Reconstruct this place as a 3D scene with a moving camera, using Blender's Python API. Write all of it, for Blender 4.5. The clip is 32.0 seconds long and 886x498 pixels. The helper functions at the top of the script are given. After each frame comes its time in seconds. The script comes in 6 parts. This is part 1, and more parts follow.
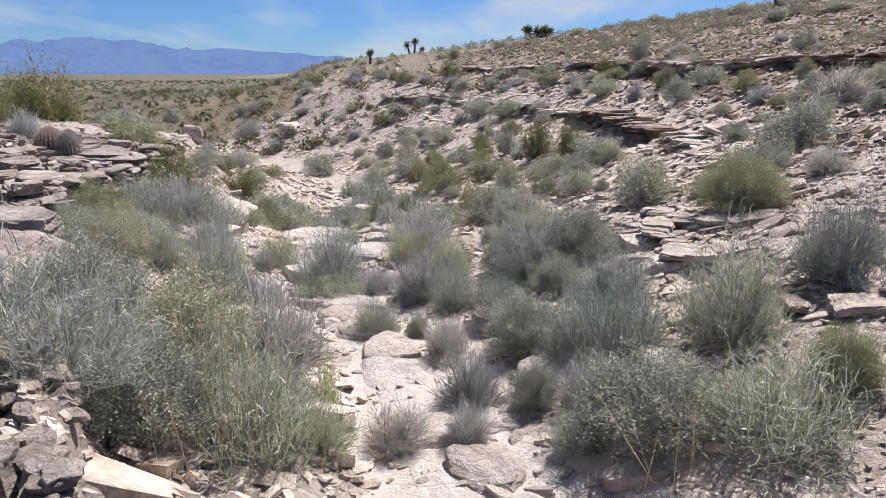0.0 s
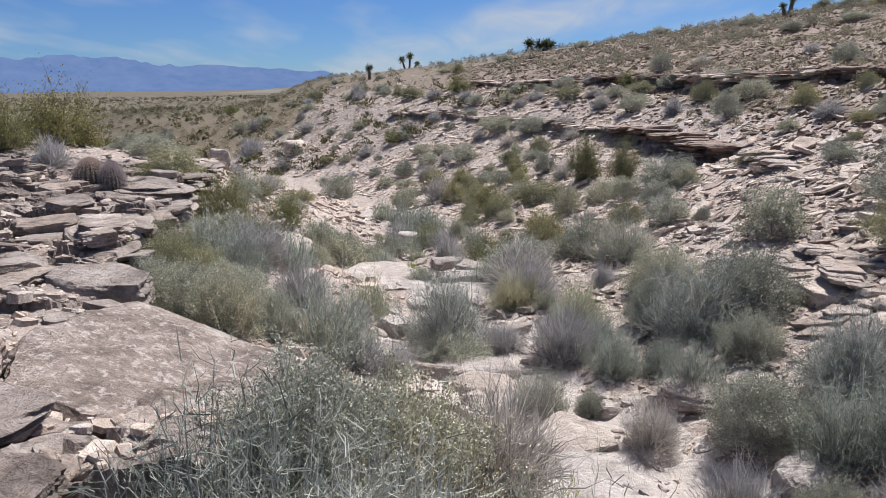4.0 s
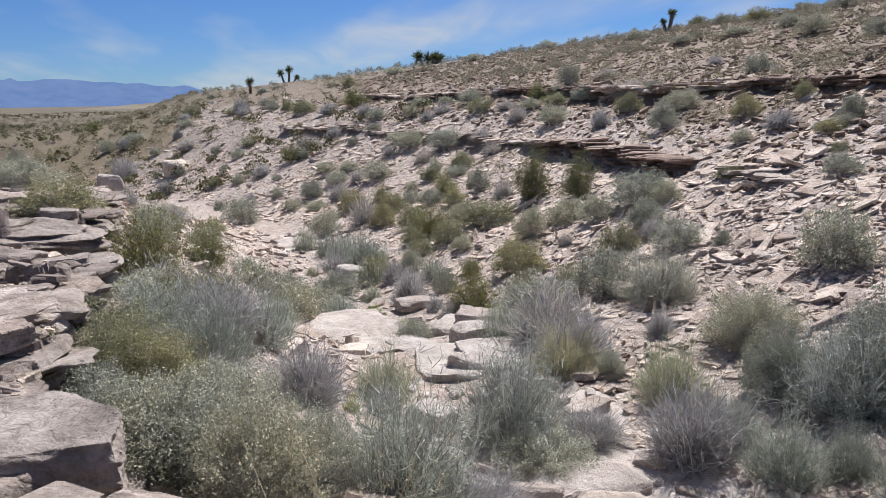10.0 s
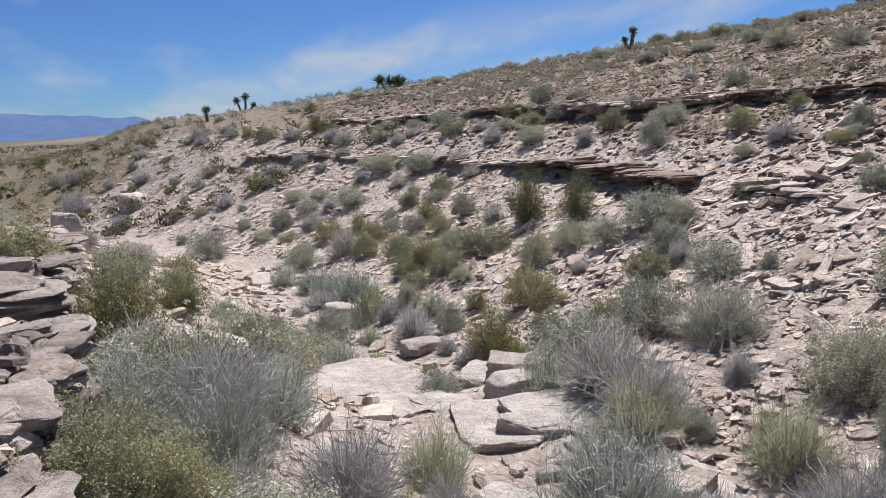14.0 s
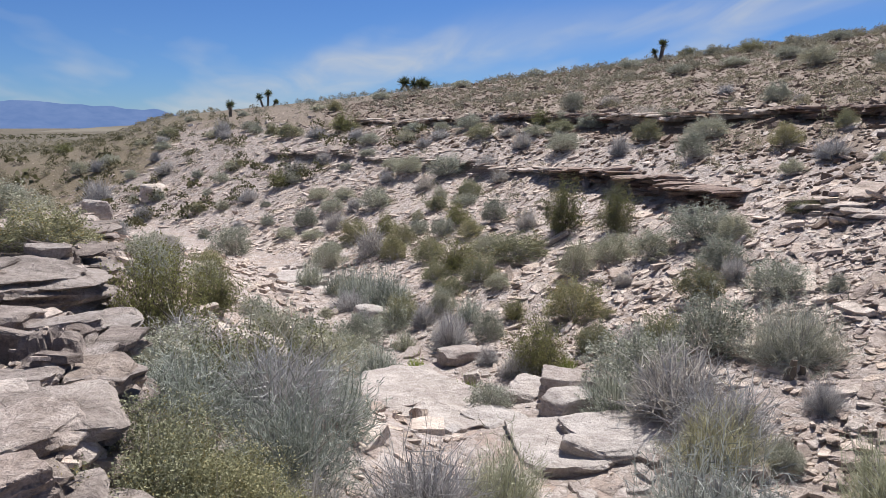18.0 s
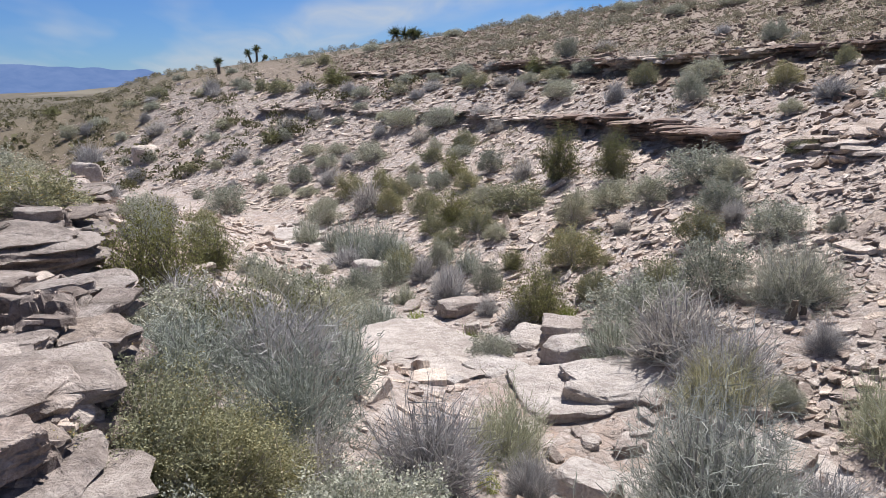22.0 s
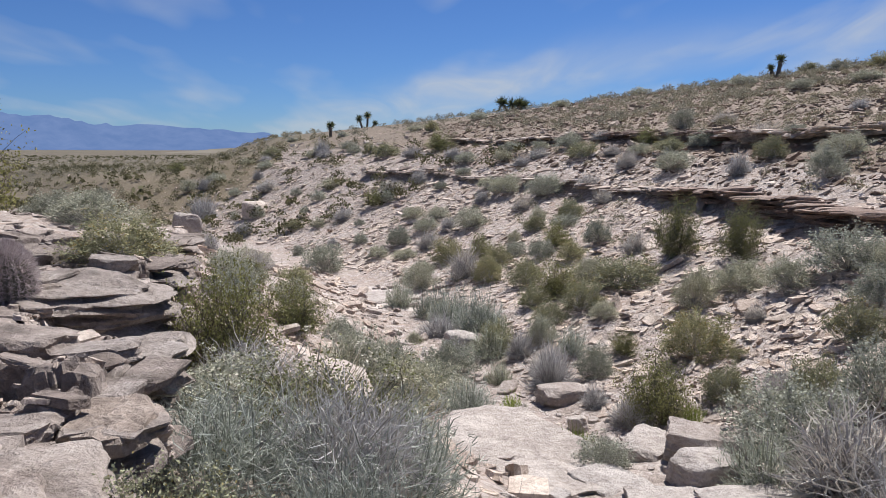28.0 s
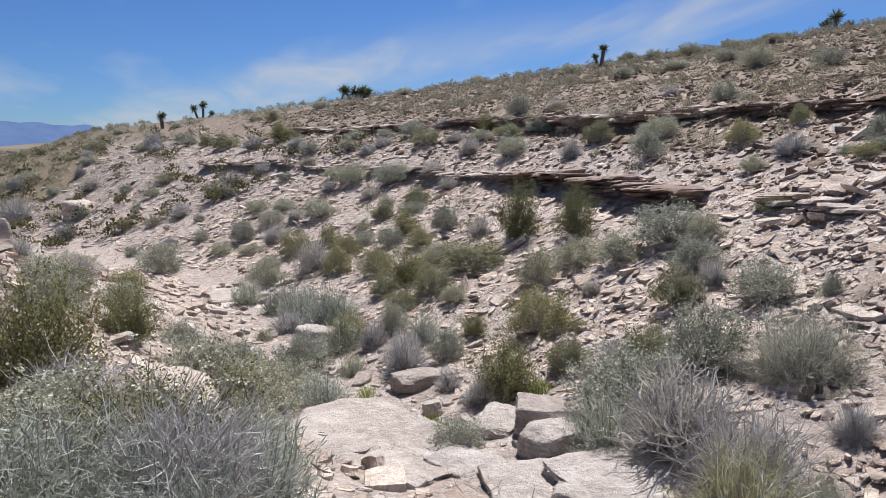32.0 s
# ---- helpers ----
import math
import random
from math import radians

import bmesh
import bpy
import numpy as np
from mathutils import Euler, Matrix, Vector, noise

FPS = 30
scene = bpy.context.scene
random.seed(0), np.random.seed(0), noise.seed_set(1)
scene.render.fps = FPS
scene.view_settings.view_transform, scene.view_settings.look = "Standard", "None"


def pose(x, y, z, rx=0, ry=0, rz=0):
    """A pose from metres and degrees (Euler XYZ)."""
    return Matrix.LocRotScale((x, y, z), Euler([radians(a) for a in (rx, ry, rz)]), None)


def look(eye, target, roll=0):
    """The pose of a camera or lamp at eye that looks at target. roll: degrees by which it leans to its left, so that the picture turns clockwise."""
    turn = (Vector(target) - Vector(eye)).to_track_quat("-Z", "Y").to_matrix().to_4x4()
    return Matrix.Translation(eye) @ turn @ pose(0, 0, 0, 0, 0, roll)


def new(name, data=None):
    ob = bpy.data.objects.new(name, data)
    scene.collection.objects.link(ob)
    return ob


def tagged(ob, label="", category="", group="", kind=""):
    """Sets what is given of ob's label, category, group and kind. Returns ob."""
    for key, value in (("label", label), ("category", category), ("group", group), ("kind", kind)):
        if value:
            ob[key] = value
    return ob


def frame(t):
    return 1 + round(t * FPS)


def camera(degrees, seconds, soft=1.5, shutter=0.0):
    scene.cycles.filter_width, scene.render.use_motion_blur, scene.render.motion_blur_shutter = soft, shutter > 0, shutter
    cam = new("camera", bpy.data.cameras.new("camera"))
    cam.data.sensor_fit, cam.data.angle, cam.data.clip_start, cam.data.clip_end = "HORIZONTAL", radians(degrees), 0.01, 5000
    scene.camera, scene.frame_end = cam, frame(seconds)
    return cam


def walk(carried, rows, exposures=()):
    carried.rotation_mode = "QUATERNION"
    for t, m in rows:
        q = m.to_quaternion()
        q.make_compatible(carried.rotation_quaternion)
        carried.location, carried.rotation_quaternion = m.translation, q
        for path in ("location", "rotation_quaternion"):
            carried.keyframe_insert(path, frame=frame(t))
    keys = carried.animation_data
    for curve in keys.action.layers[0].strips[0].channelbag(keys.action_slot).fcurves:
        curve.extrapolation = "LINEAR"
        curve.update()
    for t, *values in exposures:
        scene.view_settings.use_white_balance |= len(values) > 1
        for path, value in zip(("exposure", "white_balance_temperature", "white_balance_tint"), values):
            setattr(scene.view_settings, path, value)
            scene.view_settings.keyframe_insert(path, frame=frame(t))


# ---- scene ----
cam = camera(66.20, 32.0, 0.7)
# seconds, place, yaw, pitch, roll
PATH = [
    (0, 0, 0, 1.6, -0, -14.5, -0),
    (0.5, -0.16, 0.186, 1.597, -1.41, -14.85, -1.34),
    (1, -0.33, 0.367, 1.638, -3.15, -13.81, -1.75),
    (1.5, -0.552, 0.563, 1.648, -1.24, -15.38, 0.49),
    (2, -0.816, 0.735, 1.666, 4.12, -14.49, 0.56),
    (2.5, -1.1, 0.884, 1.68, 6.2, -12.11, 4.4),
    (3, -1.317, 1.041, 1.765, 4.13, -11.93, 2.83),
    (3.5, -1.569, 1.22, 1.728, -0.63, -11.8, 3.06),
    (4, -1.736, 1.393, 1.716, -1.33, -13.43, 0.62),
    (4.5, -1.985, 1.587, 1.729, -7.04, -14.12, 2.03),
    (6.5, -2.505, 2.492, 1.689, -7.86, -13.97, 0.86),
    (7, -2.59, 2.711, 1.689, -5.86, -11.72, 0.28),
    (7.5, -2.686, 2.922, 1.682, -2.55, -11.88, 1.82),
    (8, -2.816, 3.07, 1.696, -1.25, -13.4, 1.2),
    (8.5, -2.984, 3.175, 1.714, -2.33, -13.26, 2.35),
    (9, -3.122, 3.396, 1.681, -3.74, -12.07, 3.79),
    (9.5, -3.203, 3.591, 1.676, -2.28, -12.41, 2.92),
    (10, -3.27, 3.818, 1.659, -11.85, -12.4, 0.89),
    (10.5, -3.377, 3.925, 1.685, -16.94, -16.4, 1.29),
    (11, -3.398, 4.113, 1.664, -15.58, -12.59, 1.23),
    (11.5, -3.417, 4.285, 1.662, -16.35, -13.33, -1.41),
    (12, -3.545, 4.419, 1.618, -20.08, -12.56, 1.9),
    (12.5, -3.597, 4.654, 1.614, -17.85, -11.72, 0.87),
    (13, -3.608, 4.893, 1.503, -13.23, -8.42, 0.72),
    (13.5, -3.658, 5.078, 1.503, -12.36, -11.85, 0.44),
    (14, -3.777, 5.27, 1.601, -15.58, -10.59, 2.4),
    (14.5, -3.914, 5.375, 1.563, -14.91, -11.86, 0.28),
    (16.5, -4.096, 5.734, 1.545, -15.04, -13.37, 1.87),
    (17, -4.148, 5.784, 1.537, -14.11, -11.46, 0.73),
    (17.5, -4.165, 5.808, 1.535, -14.45, -10.56, 0.01),
    (18, -4.17, 5.798, 1.538, -14.13, -10.14, -0.04),
    (18.5, -4.16, 5.784, 1.546, -14.75, -9.97, 0.47),
    (19, -4.172, 5.787, 1.537, -15.62, -9.39, 0.04),
    (19.5, -4.19, 5.81, 1.527, -13.73, -9.19, -0.16),
    (20, -4.172, 5.793, 1.541, -13.11, -9.89, -0.01),
    (20.5, -4.169, 5.801, 1.542, -15.53, -11.04, 0.95),
    (21, -4.177, 5.834, 1.518, -16.67, -12.91, 1.57),
    (21.5, -4.19, 5.862, 1.503, -16.47, -12.47, 0.98),
    (22, -4.145, 5.884, 1.494, -14.72, -14.07, 1.7),
    (22.5, -4.087, 5.845, 1.509, -8.73, -15.32, 2.12),
    (23, -4.069, 5.852, 1.519, -10.34, -15.12, 3.23),
    (23.5, -4.171, 5.964, 1.465, -15.21, -14.84, 3.68),
    (24, -4.235, 6.103, 1.379, -13.46, -15.21, 2.05),
    (26.5, -3.934, 6.765, 1.353, -14.43, -9.51, 3.51),
    (27, -3.936, 6.845, 1.354, -11.46, -11.04, 3.52),
    (27.5, -3.941, 6.876, 1.368, -9.45, -9.21, 2.37),
    (28, -4.023, 6.908, 1.34, -6.17, -8.29, -0.17),
    (28.5, -4.051, 6.916, 1.354, -3.39, -7.77, -0.55),
    (29, -4.049, 6.91, 1.366, -0.83, -7.88, 1.4),
    (29.5, -4.065, 6.935, 1.356, 0.75, -8.46, 1.71),
    (30, -4.065, 6.962, 1.356, 2.36, -8.4, 1.53),
    (30.5, -4.107, 7.009, 1.364, 6.09, -6.66, 1.99),
    (31, -4.075, 7.007, 1.375, 5.18, -5.53, 2.19),
    (31.5, -3.933, 6.934, 1.381, -7.24, -6.87, 0.45),
    (32, -3.935, 7.008, 1.325, -18.93, -9.31, 0.93),
]
walk(cam, [(t, pose(x, y, z, 90 + pitch, roll, yaw)) for t, x, y, z, yaw, pitch, roll in PATH], [(0, 0.74), (2, 0.65), (3, 0.55), (8, 0.51), (12, 0.63), (14, 0.53), (18, 0.52), (22, 0.58), (24, 0.64), (27, 0.52), (29, 0.47), (31, 0.46), (32, 0.52)])
# -- end of walk --

# ---------------------------------------------------------------- daylight
SUN_EL, SUN_AZ = radians(57), radians(36)  # azimuth from ahead (+y) towards the right (+x)
world = bpy.data.worlds.new("desert_sky")
scene.world = world
world.use_nodes = True


def link_chain(tree, *pairs):
    for a, b in pairs:
        tree.links.new(a, b)


def build_sky():
    nt = world.node_tree
    nt.nodes.clear()
    N = nt.nodes.new
    out, bg = N("ShaderNodeOutputWorld"), N("ShaderNodeBackground")
    sky = N("ShaderNodeTexSky")
    sky.sky_type, sky.sun_disc = "NISHITA", False
    sky.sun_elevation, sky.sun_rotation = SUN_EL, SUN_AZ
    sky.altitude, sky.air_density, sky.dust_density, sky.ozone_density = 900, 1.0, 0.05, 3.0
    bg.inputs["Strength"].default_value = 0.056
    co = N("ShaderNodeTexCoord")
    # thin cirrus: streaks drawn out along one bearing, seen on a flat layer high above
    sep = N("ShaderNodeSeparateXYZ")
    lift = N("ShaderNodeMath"); lift.operation = "ADD"; lift.inputs[1].default_value = 0.12
    dx = N("ShaderNodeMath"); dx.operation = "DIVIDE"
    dy = N("ShaderNodeMath"); dy.operation = "DIVIDE"
    flat = N("ShaderNodeCombineXYZ")
    turn = N("ShaderNodeMapping"); turn.inputs["Rotation"].default_value = (0, 0, radians(-35.6)); turn.inputs["Scale"].default_value = (1.35, 0.55, 1)
    big, fine = N("ShaderNodeTexNoise"), N("ShaderNodeTexNoise")
    big.inputs["Scale"].default_value, big.inputs["Detail"].default_value, big.inputs["Roughness"].default_value = 0.9, 3, 0.5
    fine.inputs["Scale"].default_value, fine.inputs["Detail"].default_value, fine.inputs["Roughness"].default_value, fine.inputs["Distortion"].default_value = 1.5, 6, 0.55, 0.9
    r1, r2 = N("ShaderNodeMapRange"), N("ShaderNodeMapRange")
    r1.inputs["From Min"].default_value, r1.inputs["From Max"].default_value = 0.47, 0.74
    r2.inputs["From Min"].default_value, r2.inputs["From Max"].default_value = 0.28, 0.74
    r2.inputs["To Min"].default_value = 0.22
    # one long plume lies across the sky ahead
    across = N("ShaderNodeVectorMath"); across.operation = "DOT_PRODUCT"; across.inputs[1].default_value = (0.85, 0.52, 0)
    gap = N("ShaderNodeMath"); gap.operation = "SUBTRACT"; gap.inputs[1].default_value = 3.12
    size = N("ShaderNodeMath"); size.operation = "ABSOLUTE"
    plume = N("ShaderNodeMapRange"); plume.interpolation_type = "SMOOTHSTEP"
    plume.inputs["From Min"].default_value, plume.inputs["From Max"].default_value, plume.inputs["To Min"].default_value, plume.inputs["To Max"].default_value = 0.8, 0.0, 0.0, 0.8
    # it thins out towards the zenith
    thin = N("ShaderNodeMapRange"); thin.interpolation_type = "SMOOTHSTEP"
    thin.inputs["From Min"].default_value, thin.inputs["From Max"].default_value = 0.20, 0.08
    less = N("ShaderNodeMath"); less.operation = "MULTIPLY"
    more = N("ShaderNodeMath"); more.operation = "ADD"; more.use_clamp = True
    both = N("ShaderNodeMath"); both.operation = "MULTIPLY"
    amount = N("ShaderNodeMath"); amount.operation = "MULTIPLY"; amount.inputs[1].default_value = 0.85
    clear = N("ShaderNodeMix"); clear.data_type, clear.blend_type = "RGBA", "MULTIPLY"  # clean dry mountain air
    clear.inputs["Factor"].default_value, clear.inputs["B"].default_value = 1.0, (0.45, 0.67, 1.06, 1)
    mix = N("ShaderNodeMix"); mix.data_type = "RGBA"
    mix.inputs["B"].default_value = (7.0, 7.4, 7.9, 1)
    link_chain(nt, (co.outputs["Generated"], sep.inputs[0]), (sep.outputs["Z"], lift.inputs[0]),
               (sep.outputs["X"], dx.inputs[0]), (lift.outputs[0], dx.inputs[1]), (sep.outputs["Y"], dy.inputs[0]), (lift.outputs[0], dy.inputs[1]),
               (dx.outputs[0], flat.inputs["X"]), (dy.outputs[0], flat.inputs["Y"]), (flat.outputs[0], turn.inputs["Vector"]),
               (turn.outputs[0], big.inputs["Vector"]), (turn.outputs[0], fine.inputs["Vector"]),
               (big.outputs["Fac"], r1.inputs["Value"]), (fine.outputs["Fac"], r2.inputs["Value"]),
               (flat.outputs[0], across.inputs[0]), (across.outputs["Value"], gap.inputs[0]), (gap.outputs[0], size.inputs[0]), (size.outputs[0], plume.inputs["Value"]),
               (r1.outputs[0], more.inputs[0]), (sep.outputs["Z"], thin.inputs["Value"]), (plume.outputs[0], less.inputs[0]), (thin.outputs[0], less.inputs[1]), (less.outputs[0], more.inputs[1]), (more.outputs[0], both.inputs[0]), (r2.outputs[0], both.inputs[1]), (both.outputs[0], amount.inputs[0]),
               (amount.outputs[0], mix.inputs["Factor"]), (sky.outputs[0], clear.inputs["A"]), (clear.outputs["Result"], mix.inputs["A"]), (mix.outputs["Result"], bg.inputs["Color"]),
               (bg.outputs[0], out.inputs["Surface"]))


build_sky()
sun = new("sun", bpy.data.lights.new("sun", "SUN"))
sun.data.energy, sun.data.angle, sun.data.color = 5.0, radians(0.53), (1.0, 0.99, 0.985)
sun.matrix_world = look((math.sin(SUN_AZ) * math.cos(SUN_EL) * 90, math.cos(SUN_AZ) * math.cos(SUN_EL) * 90, math.sin(SUN_EL) * 90), (0, 0, 0))

# ---------------------------------------------------------------- materials
def material(name, base, rough=0.9):
    m = bpy.data.materials.new(name)
    m.use_nodes = True
    nt = m.node_tree
    p = nt.nodes["Principled BSDF"]
    p.inputs["Base Color"].default_value = (*base, 1)
    p.inputs["Roughness"].default_value = rough
    p.inputs["Specular IOR Level"].default_value = 0.25
    return m, nt, p


def node(nt, kind, **values):
    n = nt.nodes.new("ShaderNode" + kind)
    for k, v in values.items():
        n.inputs[k.replace("_", " ")].default_value = v
    return n


def noise_at(nt, co, scale, detail=6.0, rough=0.6, distortion=0.0):
    n = node(nt, "TexNoise", Scale=scale, Detail=detail, Roughness=rough, Distortion=distortion)
    nt.links.new(co, n.inputs["Vector"])
    return n.outputs["Fac"]


def ramp(nt, value, *stops):
    r = nt.nodes.new("ShaderNodeValToRGB")
    e = r.color_ramp.elements
    while len(e) < len(stops):
        e.new(0.5)
    for el, (pos, col) in zip(e, stops):
        el.position, el.color = pos, (*col, 1)
    nt.links.new(value, r.inputs["Fac"])
    return r.outputs["Color"]


def blend(nt, a, b, fac, how="MIX"):
    m = nt.nodes.new("ShaderNodeMix")
    m.data_type, m.blend_type = "RGBA", how
    for sock, v in ((m.inputs["Factor"], fac), (m.inputs["A"], a), (m.inputs["B"], b)):
        if isinstance(v, (int, float)):
            sock.default_value = v
        elif isinstance(v, tuple):
            sock.default_value = (*v, 1)
        else:
            nt.links.new(v, sock)
    return m.outputs["Result"]


def relief(nt, p, height, strength=0.5, distance=0.02):
    b = node(nt, "Bump", Strength=strength, Distance=distance)
    nt.links.new(height, b.inputs["Height"])
    nt.links.new(b.outputs["Normal"], p.inputs["Normal"])


def world_co(nt):
    return nt.nodes.new("ShaderNodeNewGeometry").outputs["Position"]


def total(nt, a, b, scale=1.0):
    m = nt.nodes.new("ShaderNodeMath")
    m.operation = "MULTIPLY_ADD"
    m.inputs[1].default_value = scale
    nt.links.new(b, m.inputs[0]); nt.links.new(a, m.inputs[2])
    return m.outputs[0]


def ground_material(name="desert_ground", sand=0.0, tone=(0.69, 0.60, 0.54)):
    m, nt, p = material(name, (0.5, 0.4, 0.33))
    co = world_co(nt)
    wide = noise_at(nt, co, 0.35, 4)
    mid = noise_at(nt, co, 2.3, 6, 0.65)
    grit = noise_at(nt, co, 38, 4, 0.7)
    col = ramp(nt, mid, (0.25, (0.31, 0.24, 0.203)), (0.5, (0.46, 0.372, 0.322)), (0.75, (0.59, 0.50, 0.445)))
    col = blend(nt, col, (0.46, 0.33, 0.25), ramp(nt, wide, (0.5, (0, 0, 0)), (0.68, (0.7, 0.7, 0.7))))
    # a litter of flat stones of many tints, in two sizes
    tops = []
    for size, share in ((5.5, 0.75), (15.0, 0.6)):
        bent = nt.nodes.new("ShaderNodeVectorMath"); bent.operation = "MULTIPLY_ADD"
        warp = node(nt, "TexNoise", Scale=size * 0.9, Detail=2.0)
        bent.inputs[1].default_value = (0.9 / size, 0.9 / size, 0.3 / size)
        link_chain(nt, (co, warp.inputs["Vector"]), (warp.outputs["Color"], bent.inputs[0]), (co, bent.inputs[2]))
        cell = node(nt, "TexVoronoi", Scale=size)
        rim = node(nt, "TexVoronoi", Scale=size); rim.feature = "DISTANCE_TO_EDGE"
        rgb = nt.nodes.new("ShaderNodeSeparateColor")
        link_chain(nt, (bent.outputs[0], cell.inputs["Vector"]), (bent.outputs[0], rim.inputs["Vector"]), (cell.outputs["Color"], rgb.inputs[0]))
        stone = ramp(nt, rgb.outputs[0], (0.0, (0.27, 0.215, 0.18)), (0.4, (0.42, 0.35, 0.305)), (0.8, (0.57, 0.49, 0.44)), (1.0, (0.68, 0.60, 0.55)))
        stone = blend(nt, stone, ramp(nt, rim.outputs["Distance"], (0.0, (0.3, 0.27, 0.25)), (0.09, (1, 1, 1))), 0.45, "MULTIPLY")
        lie = ramp(nt, rgb.outputs[1], (0.35, (0, 0, 0)), (0.45, (share, share, share)))
        col = blend(nt, col, stone, lie)
        tops.append(blend(nt, (0, 0, 0), blend(nt, rgb.outputs[2], ramp(nt, rim.outputs["Distance"], (0.0, (0, 0, 0)), (0.12, (1, 1, 1))), 0.6), lie))
    col = blend(nt, col, ramp(nt, grit, (0.3, (0.62, 0.6, 0.58)), (0.7, (1.0, 1.0, 1.0))), 0.7, "MULTIPLY")
    col = blend(nt, col, tone, sand)
    # the far plain: dry scrub and pale earth in patches
    far = nt.nodes.new("ShaderNodeVectorMath"); far.operation = "LENGTH"
    nt.links.new(co, far.inputs[0])
    fr = node(nt, "MapRange", From_Min=46.0, From_Max=110.0)
    nt.links.new(far.outputs["Value"], fr.inputs["Value"])
    plain = ramp(nt, noise_at(nt, co, 0.09, 8, 0.7), (0.32, (0.06, 0.052, 0.033)), (0.5, (0.115, 0.094, 0.064)), (0.68, (0.175, 0.142, 0.104)))
    col = blend(nt, col, plain, fr.outputs[0])
    nt.links.new(col, p.inputs["Base Color"])
    lumps = noise_at(nt, co, 11, 8, 0.75, 0.5)
    relief(nt, p, total(nt, total(nt, total(nt, total(nt, lumps, grit, 0.4), mid, 1.2), tops[0], 0.9 * (1 - sand)), tops[1], 0.4 * (1 - sand)), 0.8, 0.05)
    return m


def stone_material(name, dark, mid_c, light, varnish=0.35, cracked=0.35, crust=0.12):
    m, nt, p = material(name, mid_c)
    level = world_co(nt)
    skew = node(nt, "Mapping"); skew.inputs["Rotation"].default_value = (0.5, 0.7, 0.4)
    nt.links.new(level, skew.inputs["Vector"])
    co = skew.outputs[0]
    rnd = nt.nodes.new("ShaderNodeNewGeometry").outputs["Random Per Island"]
    own = nt.nodes.new("ShaderNodeObjectInfo").outputs["Random"]
    big = noise_at(nt, co, 2.6, 6, 0.65, 0.4)
    fine = noise_at(nt, co, 26, 5, 0.7)
    col = ramp(nt, big, (0.36, dark), (0.5, mid_c), (0.66, light))
    each = total(nt, rnd, own, 1.0)
    wrap = nt.nodes.new("ShaderNodeMath"); wrap.operation = "FRACT"
    nt.links.new(each, wrap.inputs[0])
    col = blend(nt, col, ramp(nt, wrap.outputs[0], (0.0, (0.66, 0.60, 0.57)), (0.35, (0.90, 0.86, 0.84)), (0.7, (1, 1, 1)), (1.0, (1.0, 0.92, 0.84))), 0.85, "MULTIPLY")
    # grey-brown weathering rind in blotches
    rind = ramp(nt, noise_at(nt, co, 5.5, 8, 0.72, 0.8), (0.49, (0, 0, 0)), (0.59, (varnish, varnish, varnish)))
    col = blend(nt, col, (0.19, 0.152, 0.13), rind)
    # pale lime crust in small patches
    pale = ramp(nt, noise_at(nt, co, 13, 7, 0.75, 0.15), (0.53, (0, 0, 0)), (0.60, (crust, crust, crust)))
    col = blend(nt, col, tuple(min(0.8, 1.15 * c) for c in light), pale)
    # hairline cracks between broken pieces
    bent = nt.nodes.new("ShaderNodeVectorMath"); bent.operation = "MULTIPLY_ADD"
    warp = node(nt, "TexNoise", Scale=3.0, Detail=3.0)
    nt.links.new(co, warp.inputs["Vector"])
    bent.inputs[1].default_value = (0.35, 0.35, 0.35)
    link_chain(nt, (warp.outputs["Color"], bent.inputs[0]), (co, bent.inputs[2]))
    cells = node(nt, "TexVoronoi", Scale=3.4); cells.feature = "DISTANCE_TO_EDGE"
    nt.links.new(bent.outputs[0], cells.inputs["Vector"])
    crack = ramp(nt, cells.outputs["Distance"], (0.0, (0, 0, 0)), (0.03, (1, 1, 1)))
    whole = ramp(nt, noise_at(nt, co, 1.7, 3), (0.45, (1, 1, 1)), (0.6, (0, 0, 0)))
    crack = blend(nt, crack, (1, 1, 1), whole)
    col = blend(nt, col, blend(nt, (0.35, 0.30, 0.27), (1, 1, 1), crack), cracked, "MULTIPLY")
    col = blend(nt, col, ramp(nt, fine, (0.32, (0.66, 0.64, 0.62)), (0.55, (1, 1, 1))), 0.6, "MULTIPLY")
    pits = noise_at(nt, co, 95, 3, 0.6)
    col = blend(nt, col, ramp(nt, pits, (0.36, (0.55, 0.52, 0.50)), (0.44, (1, 1, 1))), 0.3, "MULTIPLY")
    nt.links.new(col, p.inputs["Base Color"])
    # thin beds show as level lines on broken edges
    sq = node(nt, "Mapping"); sq.inputs["Scale"].default_value = (2.0, 2.0, 30.0)
    nt.links.new(level, sq.inputs["Vector"])
    beds = noise_at(nt, sq.outputs[0], 1.6, 4, 0.6)
    relief(nt, p, total(nt, total(nt, total(nt, total(nt, fine, beds, 0.1), big, 1.0), noise_at(nt, co, 9, 6, 0.7, 0.8), 1.7), crack, 0.6 * cracked), 0.75, 0.036)
    return m


